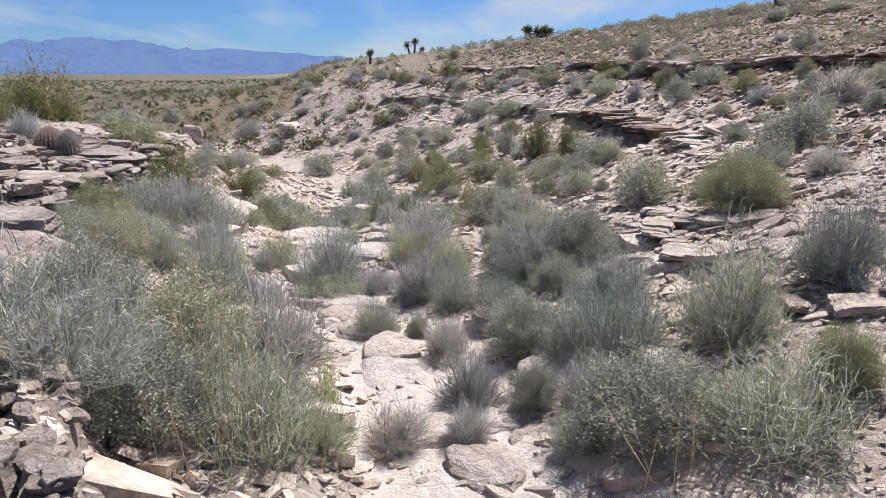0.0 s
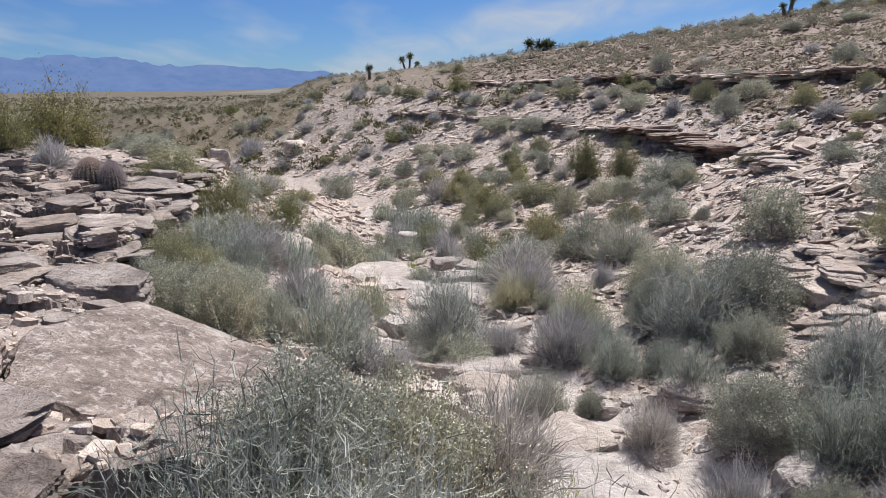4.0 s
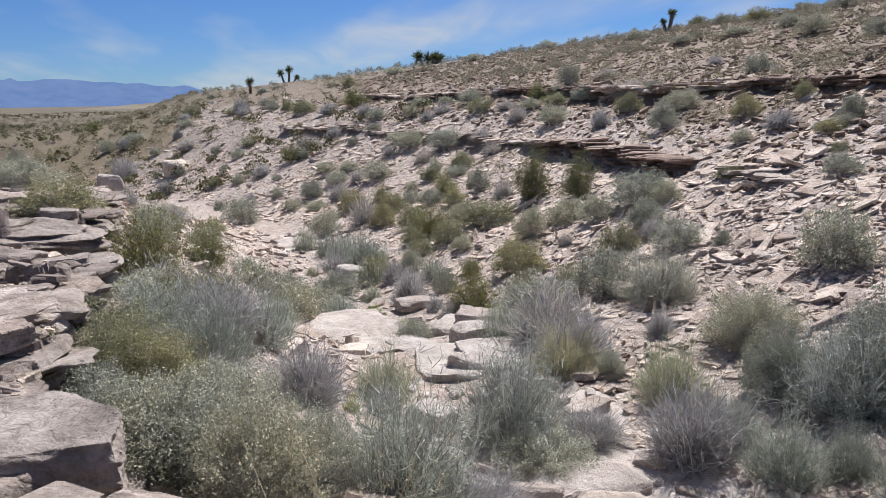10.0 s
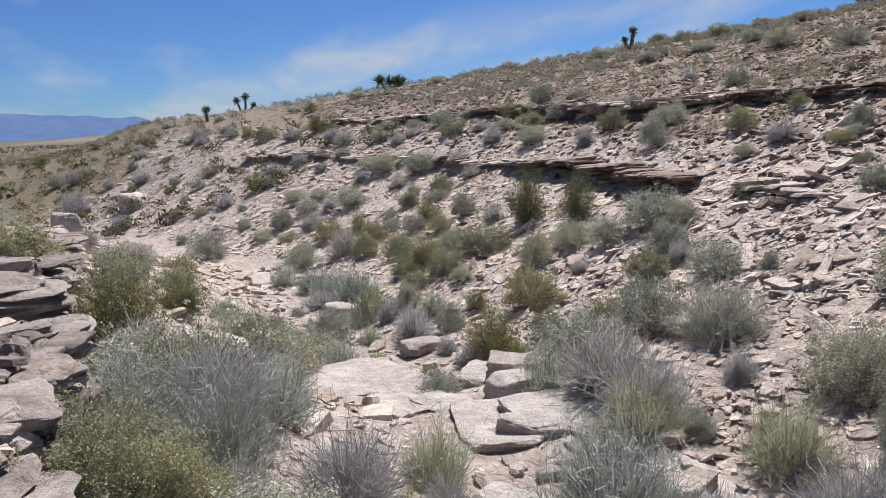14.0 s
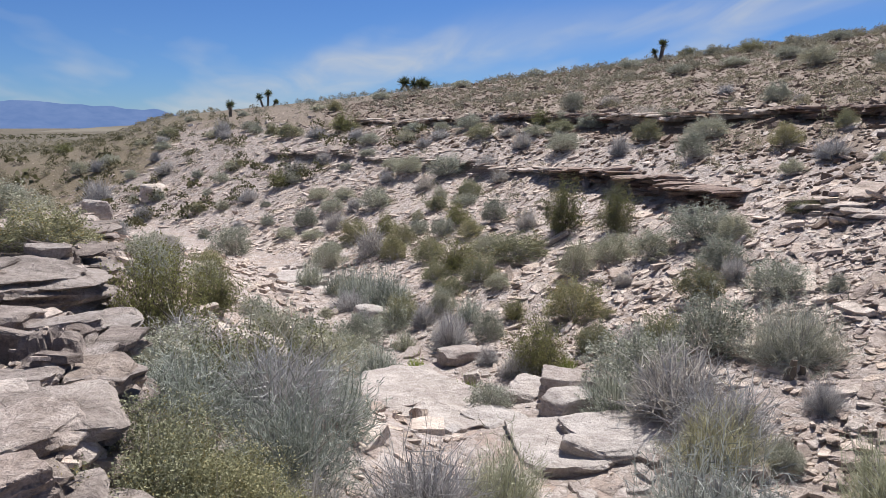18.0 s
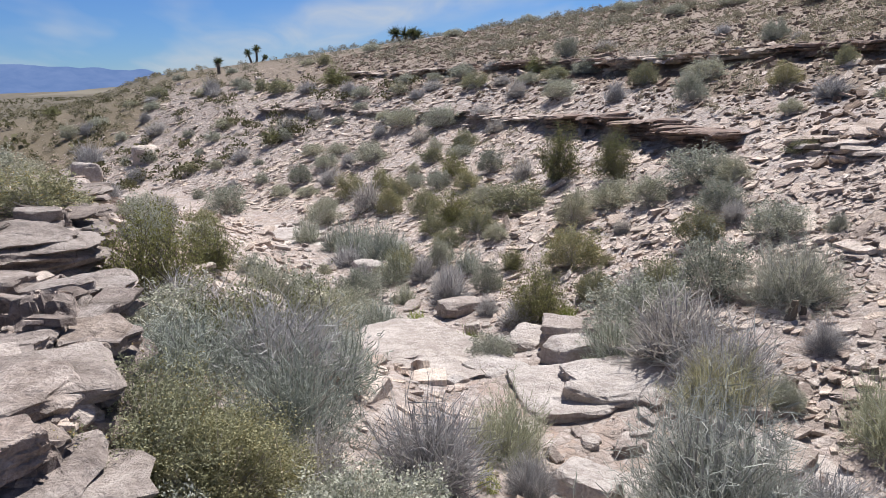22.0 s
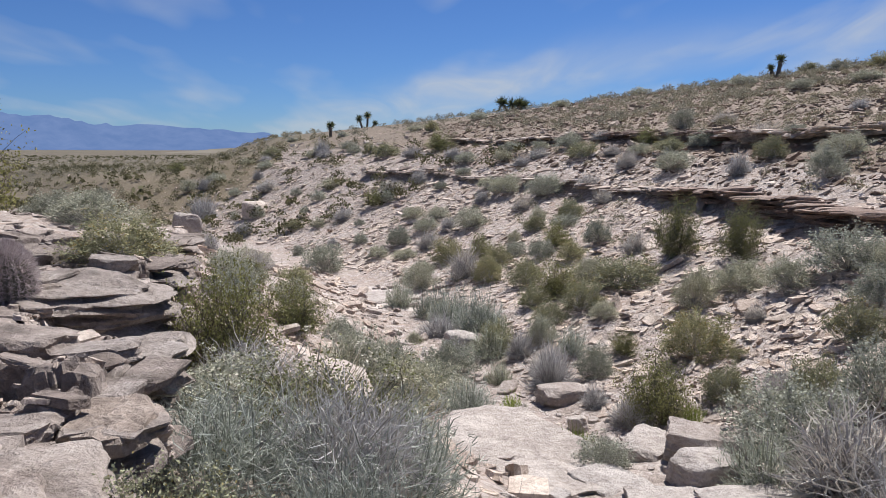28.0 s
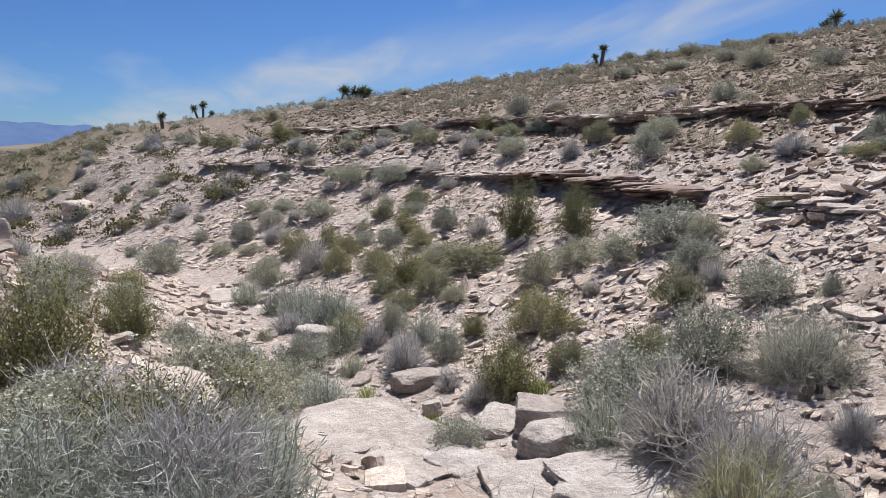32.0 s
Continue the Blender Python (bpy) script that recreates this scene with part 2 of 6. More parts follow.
def plant_material(name, low, high, back=0.27, rough=0.8):
    """Stems and leaves: colour varies plant by plant and shoot by shoot."""
    m, nt, p = material(name, low, rough)
    rnd = nt.nodes.new("ShaderNodeNewGeometry").outputs["Random Per Island"]
    own = nt.nodes.new("ShaderNodeObjectInfo").outputs["Random"]
    col = ramp(nt, rnd, (0.0, low), (1.0, high))
    col = blend(nt, col, ramp(nt, own, (0.0, (0.72, 0.72, 0.72)), (0.5, (1, 1, 1)), (1.0, (1.12, 1.05, 0.92))), 0.9, "MULTIPLY")
    nt.links.new(col, p.inputs["Base Color"])
    p.inputs["Specular IOR Level"].default_value = 0.15
    if back:
        tr = nt.nodes.new("ShaderNodeBsdfTranslucent")
        nt.links.new(col, tr.inputs["Color"])
        mx = nt.nodes.new("ShaderNodeMixShader")
        mx.inputs[0].default_value = back
        out = nt.nodes["Material Output"]
        link_chain(nt, (p.outputs[0], mx.inputs[1]), (tr.outputs[0], mx.inputs[2]), (mx.outputs[0], out.inputs["Surface"]))
    return m


GROUND = ground_material()
BED_SAND = ground_material("pale_wash_sand", 0.62, (0.61, 0.537, 0.485))
PLAIN_SOIL = ground_material("dry_grass_plain", 0.8, (0.165, 0.122, 0.062))
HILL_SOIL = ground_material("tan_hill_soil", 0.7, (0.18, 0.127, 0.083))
STONE = stone_material("weathered_limestone", (0.41, 0.331, 0.270), (0.66, 0.55, 0.466), (0.80, 0.688, 0.596), 0.34)
PALE_STONE = stone_material("pale_wash_stone", (0.37, 0.32, 0.286), (0.49, 0.432, 0.39), (0.58, 0.522, 0.478), 0.24, 0.14)
GREY_STONE = stone_material("grey_crusted_rock", (0.17, 0.142, 0.124), (0.335, 0.284, 0.25), (0.44, 0.382, 0.342), 0.5)
SHELF_STONE = stone_material("tan_broken_limestone", (0.30, 0.245, 0.208), (0.50, 0.42, 0.365), (0.64, 0.55, 0.485), 0.4)
TAN_STONE = stone_material("tan_hill_stone", (0.155, 0.109, 0.08), (0.27, 0.198, 0.15), (0.40, 0.311, 0.247), 0.4)
WORN_STONE = stone_material("worn_blotched_bedrock", (0.17, 0.138, 0.12), (0.36, 0.302, 0.264), (0.52, 0.452, 0.405), 0.72, 0.4, 0.55)
RED_STONE = stone_material("red_brown_ledge_rock", (0.20, 0.13, 0.10), (0.32, 0.235, 0.19), (0.45, 0.35, 0.295), 0.5)
BROOM = plant_material("grey_green_stalks", (0.17, 0.185, 0.14), (0.62, 0.64, 0.56), 0.28)
TWIG = plant_material("grey_dead_twigs", (0.27, 0.252, 0.245), (0.68, 0.655, 0.635), 0.22)
SAGE = plant_material("sage_leaves", (0.20, 0.205, 0.15), (0.58, 0.575, 0.475), 0.27)
OLIVE = plant_material("olive_leaves", (0.18, 0.178, 0.105), (0.44, 0.43, 0.275), 0.25)
GOLD = plant_material("yellow_green_tips", (0.24, 0.19, 0.075), (0.38, 0.31, 0.14))
CREO = plant_material("creosote_leaves", (0.14, 0.145, 0.055), (0.33, 0.325, 0.145), 0.33, 0.55)
BRIGHT = plant_material("bright_green_stalks", (0.20, 0.26, 0.05), (0.42, 0.46, 0.14))
STRAW = plant_material("straw_stalks", (0.42, 0.36, 0.24), (0.62, 0.55, 0.42))
FLOWER = plant_material("dry_flower_heads", (0.55, 0.50, 0.40), (0.78, 0.74, 0.64))
BARK = plant_material("grey_bark", (0.10, 0.085, 0.07), (0.19, 0.165, 0.14), 0)
BLADE = plant_material("yucca_blades", (0.09, 0.11, 0.055), (0.19, 0.21, 0.11), 0.15, 0.5)
SPINE = plant_material("cactus_spines", (0.36, 0.295, 0.285), (0.66, 0.58, 0.56), 0.1)
PLAIN_LEAF = plant_material("plain_scrub_leaves", (0.10, 0.095, 0.05), (0.22, 0.20, 0.11))
HILL_LEAF = plant_material("hill_scrub_leaves", (0.17, 0.158, 0.112), (0.40, 0.37, 0.28))
FLESH = plant_material("cactus_flesh", (0.12, 0.115, 0.09), (0.18, 0.165, 0.13), 0)

# ---------------------------------------------------------------- lie of the land
def curve(*knots):
    """A smooth curve through (position, value) knots, flat beyond its ends."""
    k = np.array(knots, dtype=float)
    px, pv = k[:, 0], k[:, 1]
    d = np.diff(pv) / np.diff(px)
    m = np.concatenate([d[:1], (d[1:] + d[:-1]) / 2, d[-1:]])
    m[1:-1] = np.where(d[1:] * d[:-1] <= 0, 0, m[1:-1])

    def at(v):
        v = np.clip(v, px[0], px[-1])
        i = np.clip(np.searchsorted(px, v) - 1, 0, len(px) - 2)
        h = px[i + 1] - px[i]
        s = (v - px[i]) / h
        return ((2 * s ** 3 - 3 * s ** 2 + 1) * pv[i] + (s ** 3 - 2 * s ** 2 + s) * h * m[i]
                + (3 * s ** 2 - 2 * s ** 3) * pv[i + 1] + (s ** 3 - s ** 2) * h * m[i + 1])
    return at


def lattice(ix, iy, seed):
    n = (ix.astype(np.int64) * 374761393 + iy.astype(np.int64) * 668265263 + seed * 974711) & 0x7FFFFFFF
    n = ((n ^ (n >> 13)) * 1274126177) & 0x7FFFFFFF
    return ((n ^ (n >> 16)) & 0xFFFF) / 65535.0


def waves(x, y, size, seed=0):
    """Smooth value noise, -1 to 1, with lumps of that size in metres."""
    x, y = x / size, y / size
    ix, iy = np.floor(x), np.floor(y)
    fx, fy = x - ix, y - iy
    fx, fy = fx * fx * (3 - 2 * fx), fy * fy * (3 - 2 * fy)
    a, b = lattice(ix, iy, seed), lattice(ix + 1, iy, seed)
    c, d = lattice(ix, iy + 1, seed), lattice(ix + 1, iy + 1, seed)
    return 2 * (a + (b - a) * fx + (c - a) * fy + (a - b - c + d) * fx * fy) - 1


def smooth(a, b, v):
    s = np.clip((v - a) / (b - a), 0, 1)
    return s * s * (3 - 2 * s)


# the wash: its bed, winding away and down; the ledge lines of the hill; the rim of the bench
BED_X = curve((-12, 3.0), (-3, 2.0), (0, 1.2), (3.6, 0.25), (6.4, -0.5), (8.4, -1.2), (11, -1.8), (14, -2.0), (20, -2.9), (26, -3.5),
              (33, -6.0), (42, -10.5), (55, -19), (80, -38), (140, -80))
BED_Z = curve((-12, -0.4), (0, -0.95), (6.4, -1.2), (10, -1.4), (12.3, -1.55), (14.3, -2.05), (20, -2.45), (26, -2.75), (36, -3.2), (55, -3.9), (140, -4.2))
LEDGE_X = curve((-12, 3.8), (0, 3.5), (4, 3.4), (8, 3.9), (12, 4.7), (16, 5.5), (20, 6.2), (27, 6.1), (31.5, 5.2), (38, 2.4), (46, -2.2), (60, -11), (80, -26), (140, -70))
UPPER_X = curve((-12, 13.5), (8, 12.8), (20, 12.3), (32, 10.5), (41, 7.0), (50, 3.2), (65, -5), (80, -14), (140, -50))
RIM_X = curve((-12, 2.0), (-3, 1.0), (0, 0.3), (1.5, -0.8), (3, -1.8), (5, -2.6), (6.6, -4.0), (7.6, -4.7), (9, -5.1), (12.6, -5.9), (17, -6.6), (22, -7.9), (30, -11), (42, -18), (80, -45), (140, -90))
RIM_Z = curve((-12, 0.1), (0, 0.1), (3, 0.12), (6, 0.06), (9, 0.1), (11, 0.04), (13, 0.0), (17, 0.0), (20, -0.15), (22, -0.45), (27, -1.3), (36, -2.5), (60, -3.3), (140, -3.6))


def land(x, y):
    """Height of the bare land, without its broken steps."""
    bx, bz, lx, ux, rx, rz = BED_X(y), BED_Z(y), LEDGE_X(y), UPPER_X(y), RIM_X(y), RIM_Z(y)
    half = 0.55
    right = np.clip((x - bx - half) / np.maximum(lx - bx - half, 0.3), 0, 1)
    z = bz + (-0.05 - bz) * (0.72 * right + 0.28 * right ** 2)
    z = z + 2.05 * np.clip((x - lx) / (ux - lx), 0, 1)
    z = z + 0.19 * np.clip(x - ux, 0, None)
    left = np.clip((bx - half - x) / np.maximum(bx - half - rx, 0.3), 0, 1)
    z = z + (rz - bz) * left ** (1.25 + 0.9 * smooth(11, 13.5, y) * smooth(22, 18, y))
    z = z + 0.085 * np.clip(rx - x, 0, 7) * smooth(30, 22, y)
    # the hill rounds off at its crest
    over = np.clip(0.5 * x + 0.866 * y - 57, 0, None)
    z = z - np.clip(z - 1.0, 0, None) * (1 - np.exp(-(over / 36) ** 1.5)) * 0.8
    # its end runs out into the plain
    aside = x + 4 + 0.132 * (y - 6) + 1.5 * waves(x, y, 9, 81)
    z = z - np.clip(z + 1.7, 0, None) * 0.93 * smooth(3.0, -19.0, aside) * smooth(46, 66, y)
    far = np.hypot(x, y)
    z = np.where(x > 90, z - 0.19 * (x - 90), z)
    return z * smooth(900, 150, far) + smooth(150, 900, far) * np.where(x > 0, -3.8, -3.8)


def rocky(x, y):
    """How far bedrock and slabs lie bare, 0 in the sandy bed to 1 on the slopes."""
    bx = BED_X(y)
    return smooth(0.7, 1.6, np.abs(x - bx - 0.1))


def bench_mask(x, y):
    """1 where the bench is bare broken bedrock, 0 elsewhere."""
    d = RIM_X(y) - x
    m = smooth(-0.45, 0.1, d) * smooth(5.2, 4.0, d) * smooth(0.2, 1.2, y + 0.7 * waves(x, y, 1.2, 69)) * smooth(18, 16, y)
    return m * smooth(0.95, 1.25, np.hypot((x + 3.42) / 1.25, (y - 5.55) / 1.1)) * smooth(0.9, 1.2, np.hypot((x + 5.95) / 0.85, (y - 12.75) / 1.15))


def cells(x, y, size, seed):
    """Broken beds: offsets from the middle of the nearest piece, distance to its edge, two random numbers of the piece."""
    u, v = x / size, y / size
    iu, iv = np.floor(u), np.floor(v)
    best = [np.full(np.shape(x), 9.0), np.full(np.shape(x), 9.0)]
    mid = np.zeros((2, 2) + np.shape(x))
    own = np.zeros((3,) + np.shape(x))
    for dx in (-1, 0, 1):
        for dy in (-1, 0, 1):
            cu, cv = iu + dx, iv + dy
            pu = cu + 0.06 + 0.88 * lattice(cu, cv, seed)
            pv = cv + 0.06 + 0.88 * lattice(cu, cv, seed + 1)
            d = (pu - u) ** 2 + (pv - v) ** 2
            near = d < best[0]
            second = ~near & (d < best[1])
            best[1] = np.where(near, best[0], np.where(second, d, best[1]))
            mid[1] = np.where(near, mid[0], np.where(second, np.stack([pu, pv]), mid[1]))
            best[0] = np.where(near, d, best[0])
            mid[0] = np.where(near, np.stack([pu, pv]), mid[0])
            own = np.where(near, np.stack([2 * lattice(cu, cv, seed + k) - 1 for k in (2, 3, 4)]), own)
    gap = np.maximum(np.hypot(*(mid[0] - mid[1])), 1e-3)
    return (u - mid[0][0]) * size, (v - mid[0][1]) * size, (best[1] - best[0]) / (2 * gap) * size, own


def broken_bench(x, y):
    """Rise and fall of the bench's broken beds: tilted pieces, worn edges and dark cracks between."""
    wx = x + 0.13 * waves(x, y, 0.5, 60) + 0.035 * waves(x, y, 0.13, 61)
    wy = y + 0.13 * waves(x, y, 0.5, 62) + 0.035 * waves(x, y, 0.13, 63)
    z = 0
    for size, seed, high, tip, crack, amount in ((0.85, 300, 0.085, 0.10, 0.20, 1.0), (0.31, 320, 0.06, 0.17, 0.14, smooth(-0.25, 0.25, waves(x, y, 1.3, 64)))):
        ou, ov, edge, own = cells(wx * 0.8 + wy * 0.3, wy * 1.15 - wx * 0.3, size, seed)
        piece = high * own[0] + tip * (own[1] * ou + own[2] * ov)
        z = z + amount * (piece - crack * smooth(0.06, 0.018, edge) * smooth(-0.5, 0.3, own[2] + waves(x, y, 0.4, 65)))
    # thin beds weathered back in steps
    q = (z + 0.02 * waves(x, y, 0.25, 66)) / 0.035
    return z + 0.7 * 0.035 * (np.floor(q) + smooth(0.55, 0.95, q - np.floor(q)) - q) + 0.022 * np.abs(waves(x, y, 0.11, 67)) + 0.015 * waves(x, y, 0.06, 68)


def ground_height(x, y):
    x, y = np.asarray(x, dtype=float), np.asarray(y, dtype=float)
    z = land(x, y)
    near = smooth(75, 45, np.hypot(x, y))
    r = rocky(x, y) * near
    z = z + near * (0.16 * waves(x, y, 4.1, 3) + 0.08 * waves(x, y, 1.7, 4)) * (0.35 + 0.65 * r)
    z = z + smooth(60, 200, np.hypot(x, y)) * 0.5 * waves(x, y, 45, 8)
    # worn beds of rock break the slope into low steps
    step = 0.13
    q = (z + 0.10 * waves(x, y, 1.3, 5) + 0.06 * waves(x, y, 0.5, 9)) / step
    f = q - np.floor(q)
    broken = (np.floor(q) + smooth(0.62, 0.98, f)) * step - 0.10 * waves(x, y, 1.3, 5) - 0.06 * waves(x, y, 0.5, 9)
    z = z + (broken - z) * 0.6 * r * smooth(-0.3, 0.3, waves(x, y, 3.1, 10))
    # the two long ledges of the hill and the rim of the bench stand out as walls
    lx, ux, rx = LEDGE_X(y), UPPER_X(y), RIM_X(y)
    wob = 0.5 * waves(x * 0.2, y, 2.3, 11) + 0.2 * waves(x * 0.2, y, 0.7, 12)
    d = x - lx - wob
    z = z - near * (0.20 * smooth(0.0, 0.6, waves(x * 0.1, y, 3.7, 14)) + 0.36 * smooth(30, 26, y)) * smooth(-2.2, -0.1, d) * smooth(0.12, 0.0, d) * smooth(18.4, 19.6, y)
    d = x - ux - wob * 1.5
    z = z - near * 0.36 * smooth(-0.6, 0.5, waves(x * 0.1, y, 3.3, 13)) * smooth(-2.6, -0.1, d) * smooth(0.15, 0.0, d) * smooth(8, 16, y)
    d = rx + wob * 0.7 - x
    z = z - near * 0.34 * smooth(-1.3, -0.1, d) * smooth(0.1, 0.0, d) * smooth(1, 3, y) * smooth(26, 18, y)
    # hollow in which the long worn slab lies
    z = z - 0.3 * smooth(1.15, 0.55, np.hypot((x + 3.42) / 1.25, (y - 5.55) / 1.1))
    # hollow under the rim of the bench
    z = z - 0.6 * smooth(1.0, 0.4, np.hypot((x + 5.95) / 0.85, (y - 12.75) / 1.15))
    z = z + near * (0.03 * waves(x, y, 0.45, 6) + 0.014 * waves(x, y, 0.17, 7))
    bare = bench_mask(x, y)
    return z + bare * broken_bench(x, y) if np.any(bare > 0) else z

# ---------------------------------------------------------------- ground sheet and distance
def mesh_of(name, verts, faces, mat, flat=True):
    me = bpy.data.meshes.new(name)
    me.from_pydata(verts if isinstance(verts, list) else verts.tolist(), [], faces if isinstance(faces, list) else faces.tolist())
    me.materials.append(mat)
    if not flat:
        me.polygons.foreach_set("use_smooth", np.ones(len(me.polygons), dtype=bool))
    me.update()
    return me


def spaced(lo_far, lo, hi, hi_far, fine, grow, grow_lo):
    """Line positions: even between lo and hi, ever wider outside, out to the far ends."""
    mid = list(np.arange(lo, hi, fine))
    right, step = [mid[-1]], fine
    while right[-1] < hi_far:
        step *= grow
        right.append(right[-1] + step)
    leftw, step = [mid[0]], fine
    while leftw[-1] > lo_far:
        step *= grow_lo
        leftw.append(leftw[-1] - step)
    return np.array(leftw[:0:-1] + mid + right[1:])


def build_ground():
    xs = spaced(-4200, -9.5, 9.5, 4200, 0.11, 1.1, 1.1)
    ys = spaced(-4200, 1.5, 20.0, 4200, 0.1, 1.05, 1.3)
    gx, gy = np.meshgrid(xs, ys)
    gz = ground_height(gx, gy)
    gz = gz - 0.3 * smooth(0.25, 0.6, bench_mask(gx, gy))  # sand lies deep under the bare rock
    nx, ny = len(xs), len(ys)
    verts = np.stack([gx.ravel(), gy.ravel(), gz.ravel()], 1)
    i = np.arange(nx - 1)[None, :] + nx * np.arange(ny - 1)[:, None]
    i = i.ravel()
    faces = np.stack([i, i + 1, i + nx + 1, i + nx], 1)
    me = bpy.data.meshes.new("ground")
    me.vertices.add(len(verts)); me.vertices.foreach_set("co", verts.ravel())
    me.loops.add(faces.size); me.loops.foreach_set("vertex_index", faces.ravel().astype(np.int32))
    me.polygons.add(len(faces))
    me.polygons.foreach_set("loop_start", np.arange(0, faces.size, 4, dtype=np.int32))
    me.polygons.foreach_set("use_smooth", np.ones(len(faces), dtype=bool))
    me.update(calc_edges=True)
    me.materials.append(GROUND)
    me.materials.append(BED_SAND)
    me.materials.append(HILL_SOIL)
    me.materials.append(PLAIN_SOIL)
    # the wash runs over paler sand
    cx, cy = verts[faces].mean(axis=1)[:, 0], verts[faces].mean(axis=1)[:, 1]
    off = np.abs(cx - BED_X(cy) - 0.1) + 0.45 * waves(cx, cy, 0.9, 71) + 0.25 * waves(cx, cy, 0.3, 72)
    sandy = (off < 0.72 + 0.3 * smooth(11, 8, cy)) & ((cy < 10) & (cy > -40) | ((cy > 23.5) & (cy < 27.5)))
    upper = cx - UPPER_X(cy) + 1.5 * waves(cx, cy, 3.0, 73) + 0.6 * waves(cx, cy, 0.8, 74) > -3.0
    open_plain = (cx + 4 + 0.132 * (cy - 6) + 1.6 * waves(cx, cy, 5.0, 75) + 0.7 * waves(cx, cy, 1.3, 76) < -0.6) & (cy > 56 + 3 * waves(cx, cy, 6.0, 77)) | ((cx + 4 + 0.132 * (cy - 6) < 6 + 3 * waves(cx, cy, 6.0, 78)) & (cy > 76))
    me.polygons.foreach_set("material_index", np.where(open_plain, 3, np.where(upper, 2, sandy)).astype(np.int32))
    return tagged(new("ground", me), "pinkish sandy desert ground broken by low stone steps", "ground", kind="structure")


ground = build_ground()


def build_bedrock():
    """The bare rock of the bench, broken into pieces."""
    gx, gy = np.meshgrid(np.arange(-11.6, 0.8, 0.024), np.arange(-0.6, 17.6, 0.024))
    m = bench_mask(gx, gy)
    use = m > 0.02
    gz = np.zeros(gx.shape)
    gz[use] = ground_height(gx[use], gy[use]) - 0.04 * smooth(0.3, 0.02, m[use])
    number = np.cumsum(use.ravel()).reshape(use.shape) - 1
    full = use[:-1, :-1] & use[1:, :-1] & use[:-1, 1:] & use[1:, 1:]
    faces = np.stack([number[:-1, :-1][full], number[:-1, 1:][full], number[1:, 1:][full], number[1:, :-1][full]], 1)
    verts = np.stack([gx[use], gy[use], gz[use]], 1)
    me = bpy.data.meshes.new("bedrock")
    me.vertices.add(len(verts)); me.vertices.foreach_set("co", verts.ravel())
    me.loops.add(faces.size); me.loops.foreach_set("vertex_index", faces.ravel().astype(np.int32))
    me.polygons.add(len(faces))
    me.polygons.foreach_set("loop_start", np.arange(0, faces.size, 4, dtype=np.int32))
    me.polygons.foreach_set("use_smooth", np.zeros(len(faces), dtype=bool))
    me.update(calc_edges=True)
    me.materials.append(GREY_STONE)
    return tagged(new("bedrock", me), "broken grey limestone bedrock of the bench", "bedrock", kind="structure")


build_bedrock()


# distance haze is put into the colour, and the surface glows instead of being lit
def hazy_glow_material(name, low, high):
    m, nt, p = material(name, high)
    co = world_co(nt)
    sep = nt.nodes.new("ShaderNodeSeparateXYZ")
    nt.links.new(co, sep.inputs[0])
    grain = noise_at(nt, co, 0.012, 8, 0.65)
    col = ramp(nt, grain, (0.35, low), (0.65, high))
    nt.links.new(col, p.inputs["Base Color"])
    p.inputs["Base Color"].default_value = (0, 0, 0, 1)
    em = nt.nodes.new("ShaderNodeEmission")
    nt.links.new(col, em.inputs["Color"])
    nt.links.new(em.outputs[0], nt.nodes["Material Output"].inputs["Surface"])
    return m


def mountain_range(name, label, far, az0, az1, height, mat, seed, rough):
    """A long range on the skyline; azimuths in degrees left of straight ahead."""
    n, rows = 260, 9
    verts, faces = [], []
    for i in range(n):
        u = i / (n - 1)
        az = radians(az0 + (az1 - az0) * u)
        h = height(math.degrees(az))
        ux = az * 900
        h *= 1 + rough * (0.55 * float(waves(np.array(ux), np.array(0.0), 60, seed)) + 0.3 * float(waves(np.array(ux), np.array(0.0), 22, seed + 1))
                          + 0.22 * float(waves(np.array(ux), np.array(0.0), 8, seed + 2)))
        for j in range(rows):
            v = j / (rows - 1)
            gully = float(waves(np.array(ux), np.array(v * 40), 15, seed + 3))
            r = far * (1 + 0.10 * v + 0.012 * gully * (1 - v))
            z = -6 + h * (v ** 1.35) * (1 - 0.06 * gully * (1 - v))
            verts.append((-math.sin(az) * r, math.cos(az) * r, z))
    for i in range(n - 1):
        for j in range(rows - 1):
            a = i * rows + j
            faces.append((a, a + rows, a + rows + 1, a + 1))
    return tagged(new(name, mesh_of(name, verts, faces, mat, False)), label, "backdrop", kind="structure")


# both tints hold the air's haze and give off their own light
HAZE_BLUE = hazy_glow_material("glowing_hazy_blue", (0.10, 0.165, 0.335), (0.13, 0.195, 0.37))
HAZE_TAN = hazy_glow_material("glowing_hazy_tan", (0.20, 0.18, 0.155), (0.27, 0.245, 0.215))
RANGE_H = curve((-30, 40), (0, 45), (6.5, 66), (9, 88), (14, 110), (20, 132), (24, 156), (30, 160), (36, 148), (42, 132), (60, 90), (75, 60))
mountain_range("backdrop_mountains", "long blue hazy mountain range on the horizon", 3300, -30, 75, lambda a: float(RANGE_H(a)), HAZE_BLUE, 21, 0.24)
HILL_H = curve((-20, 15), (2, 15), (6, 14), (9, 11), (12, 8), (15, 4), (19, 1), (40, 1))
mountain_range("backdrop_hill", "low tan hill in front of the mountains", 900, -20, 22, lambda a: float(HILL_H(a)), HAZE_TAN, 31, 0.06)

# ---------------------------------------------------------------- loose rock, beds and boulders
def rng_of(seed):
    return np.random.RandomState(seed)


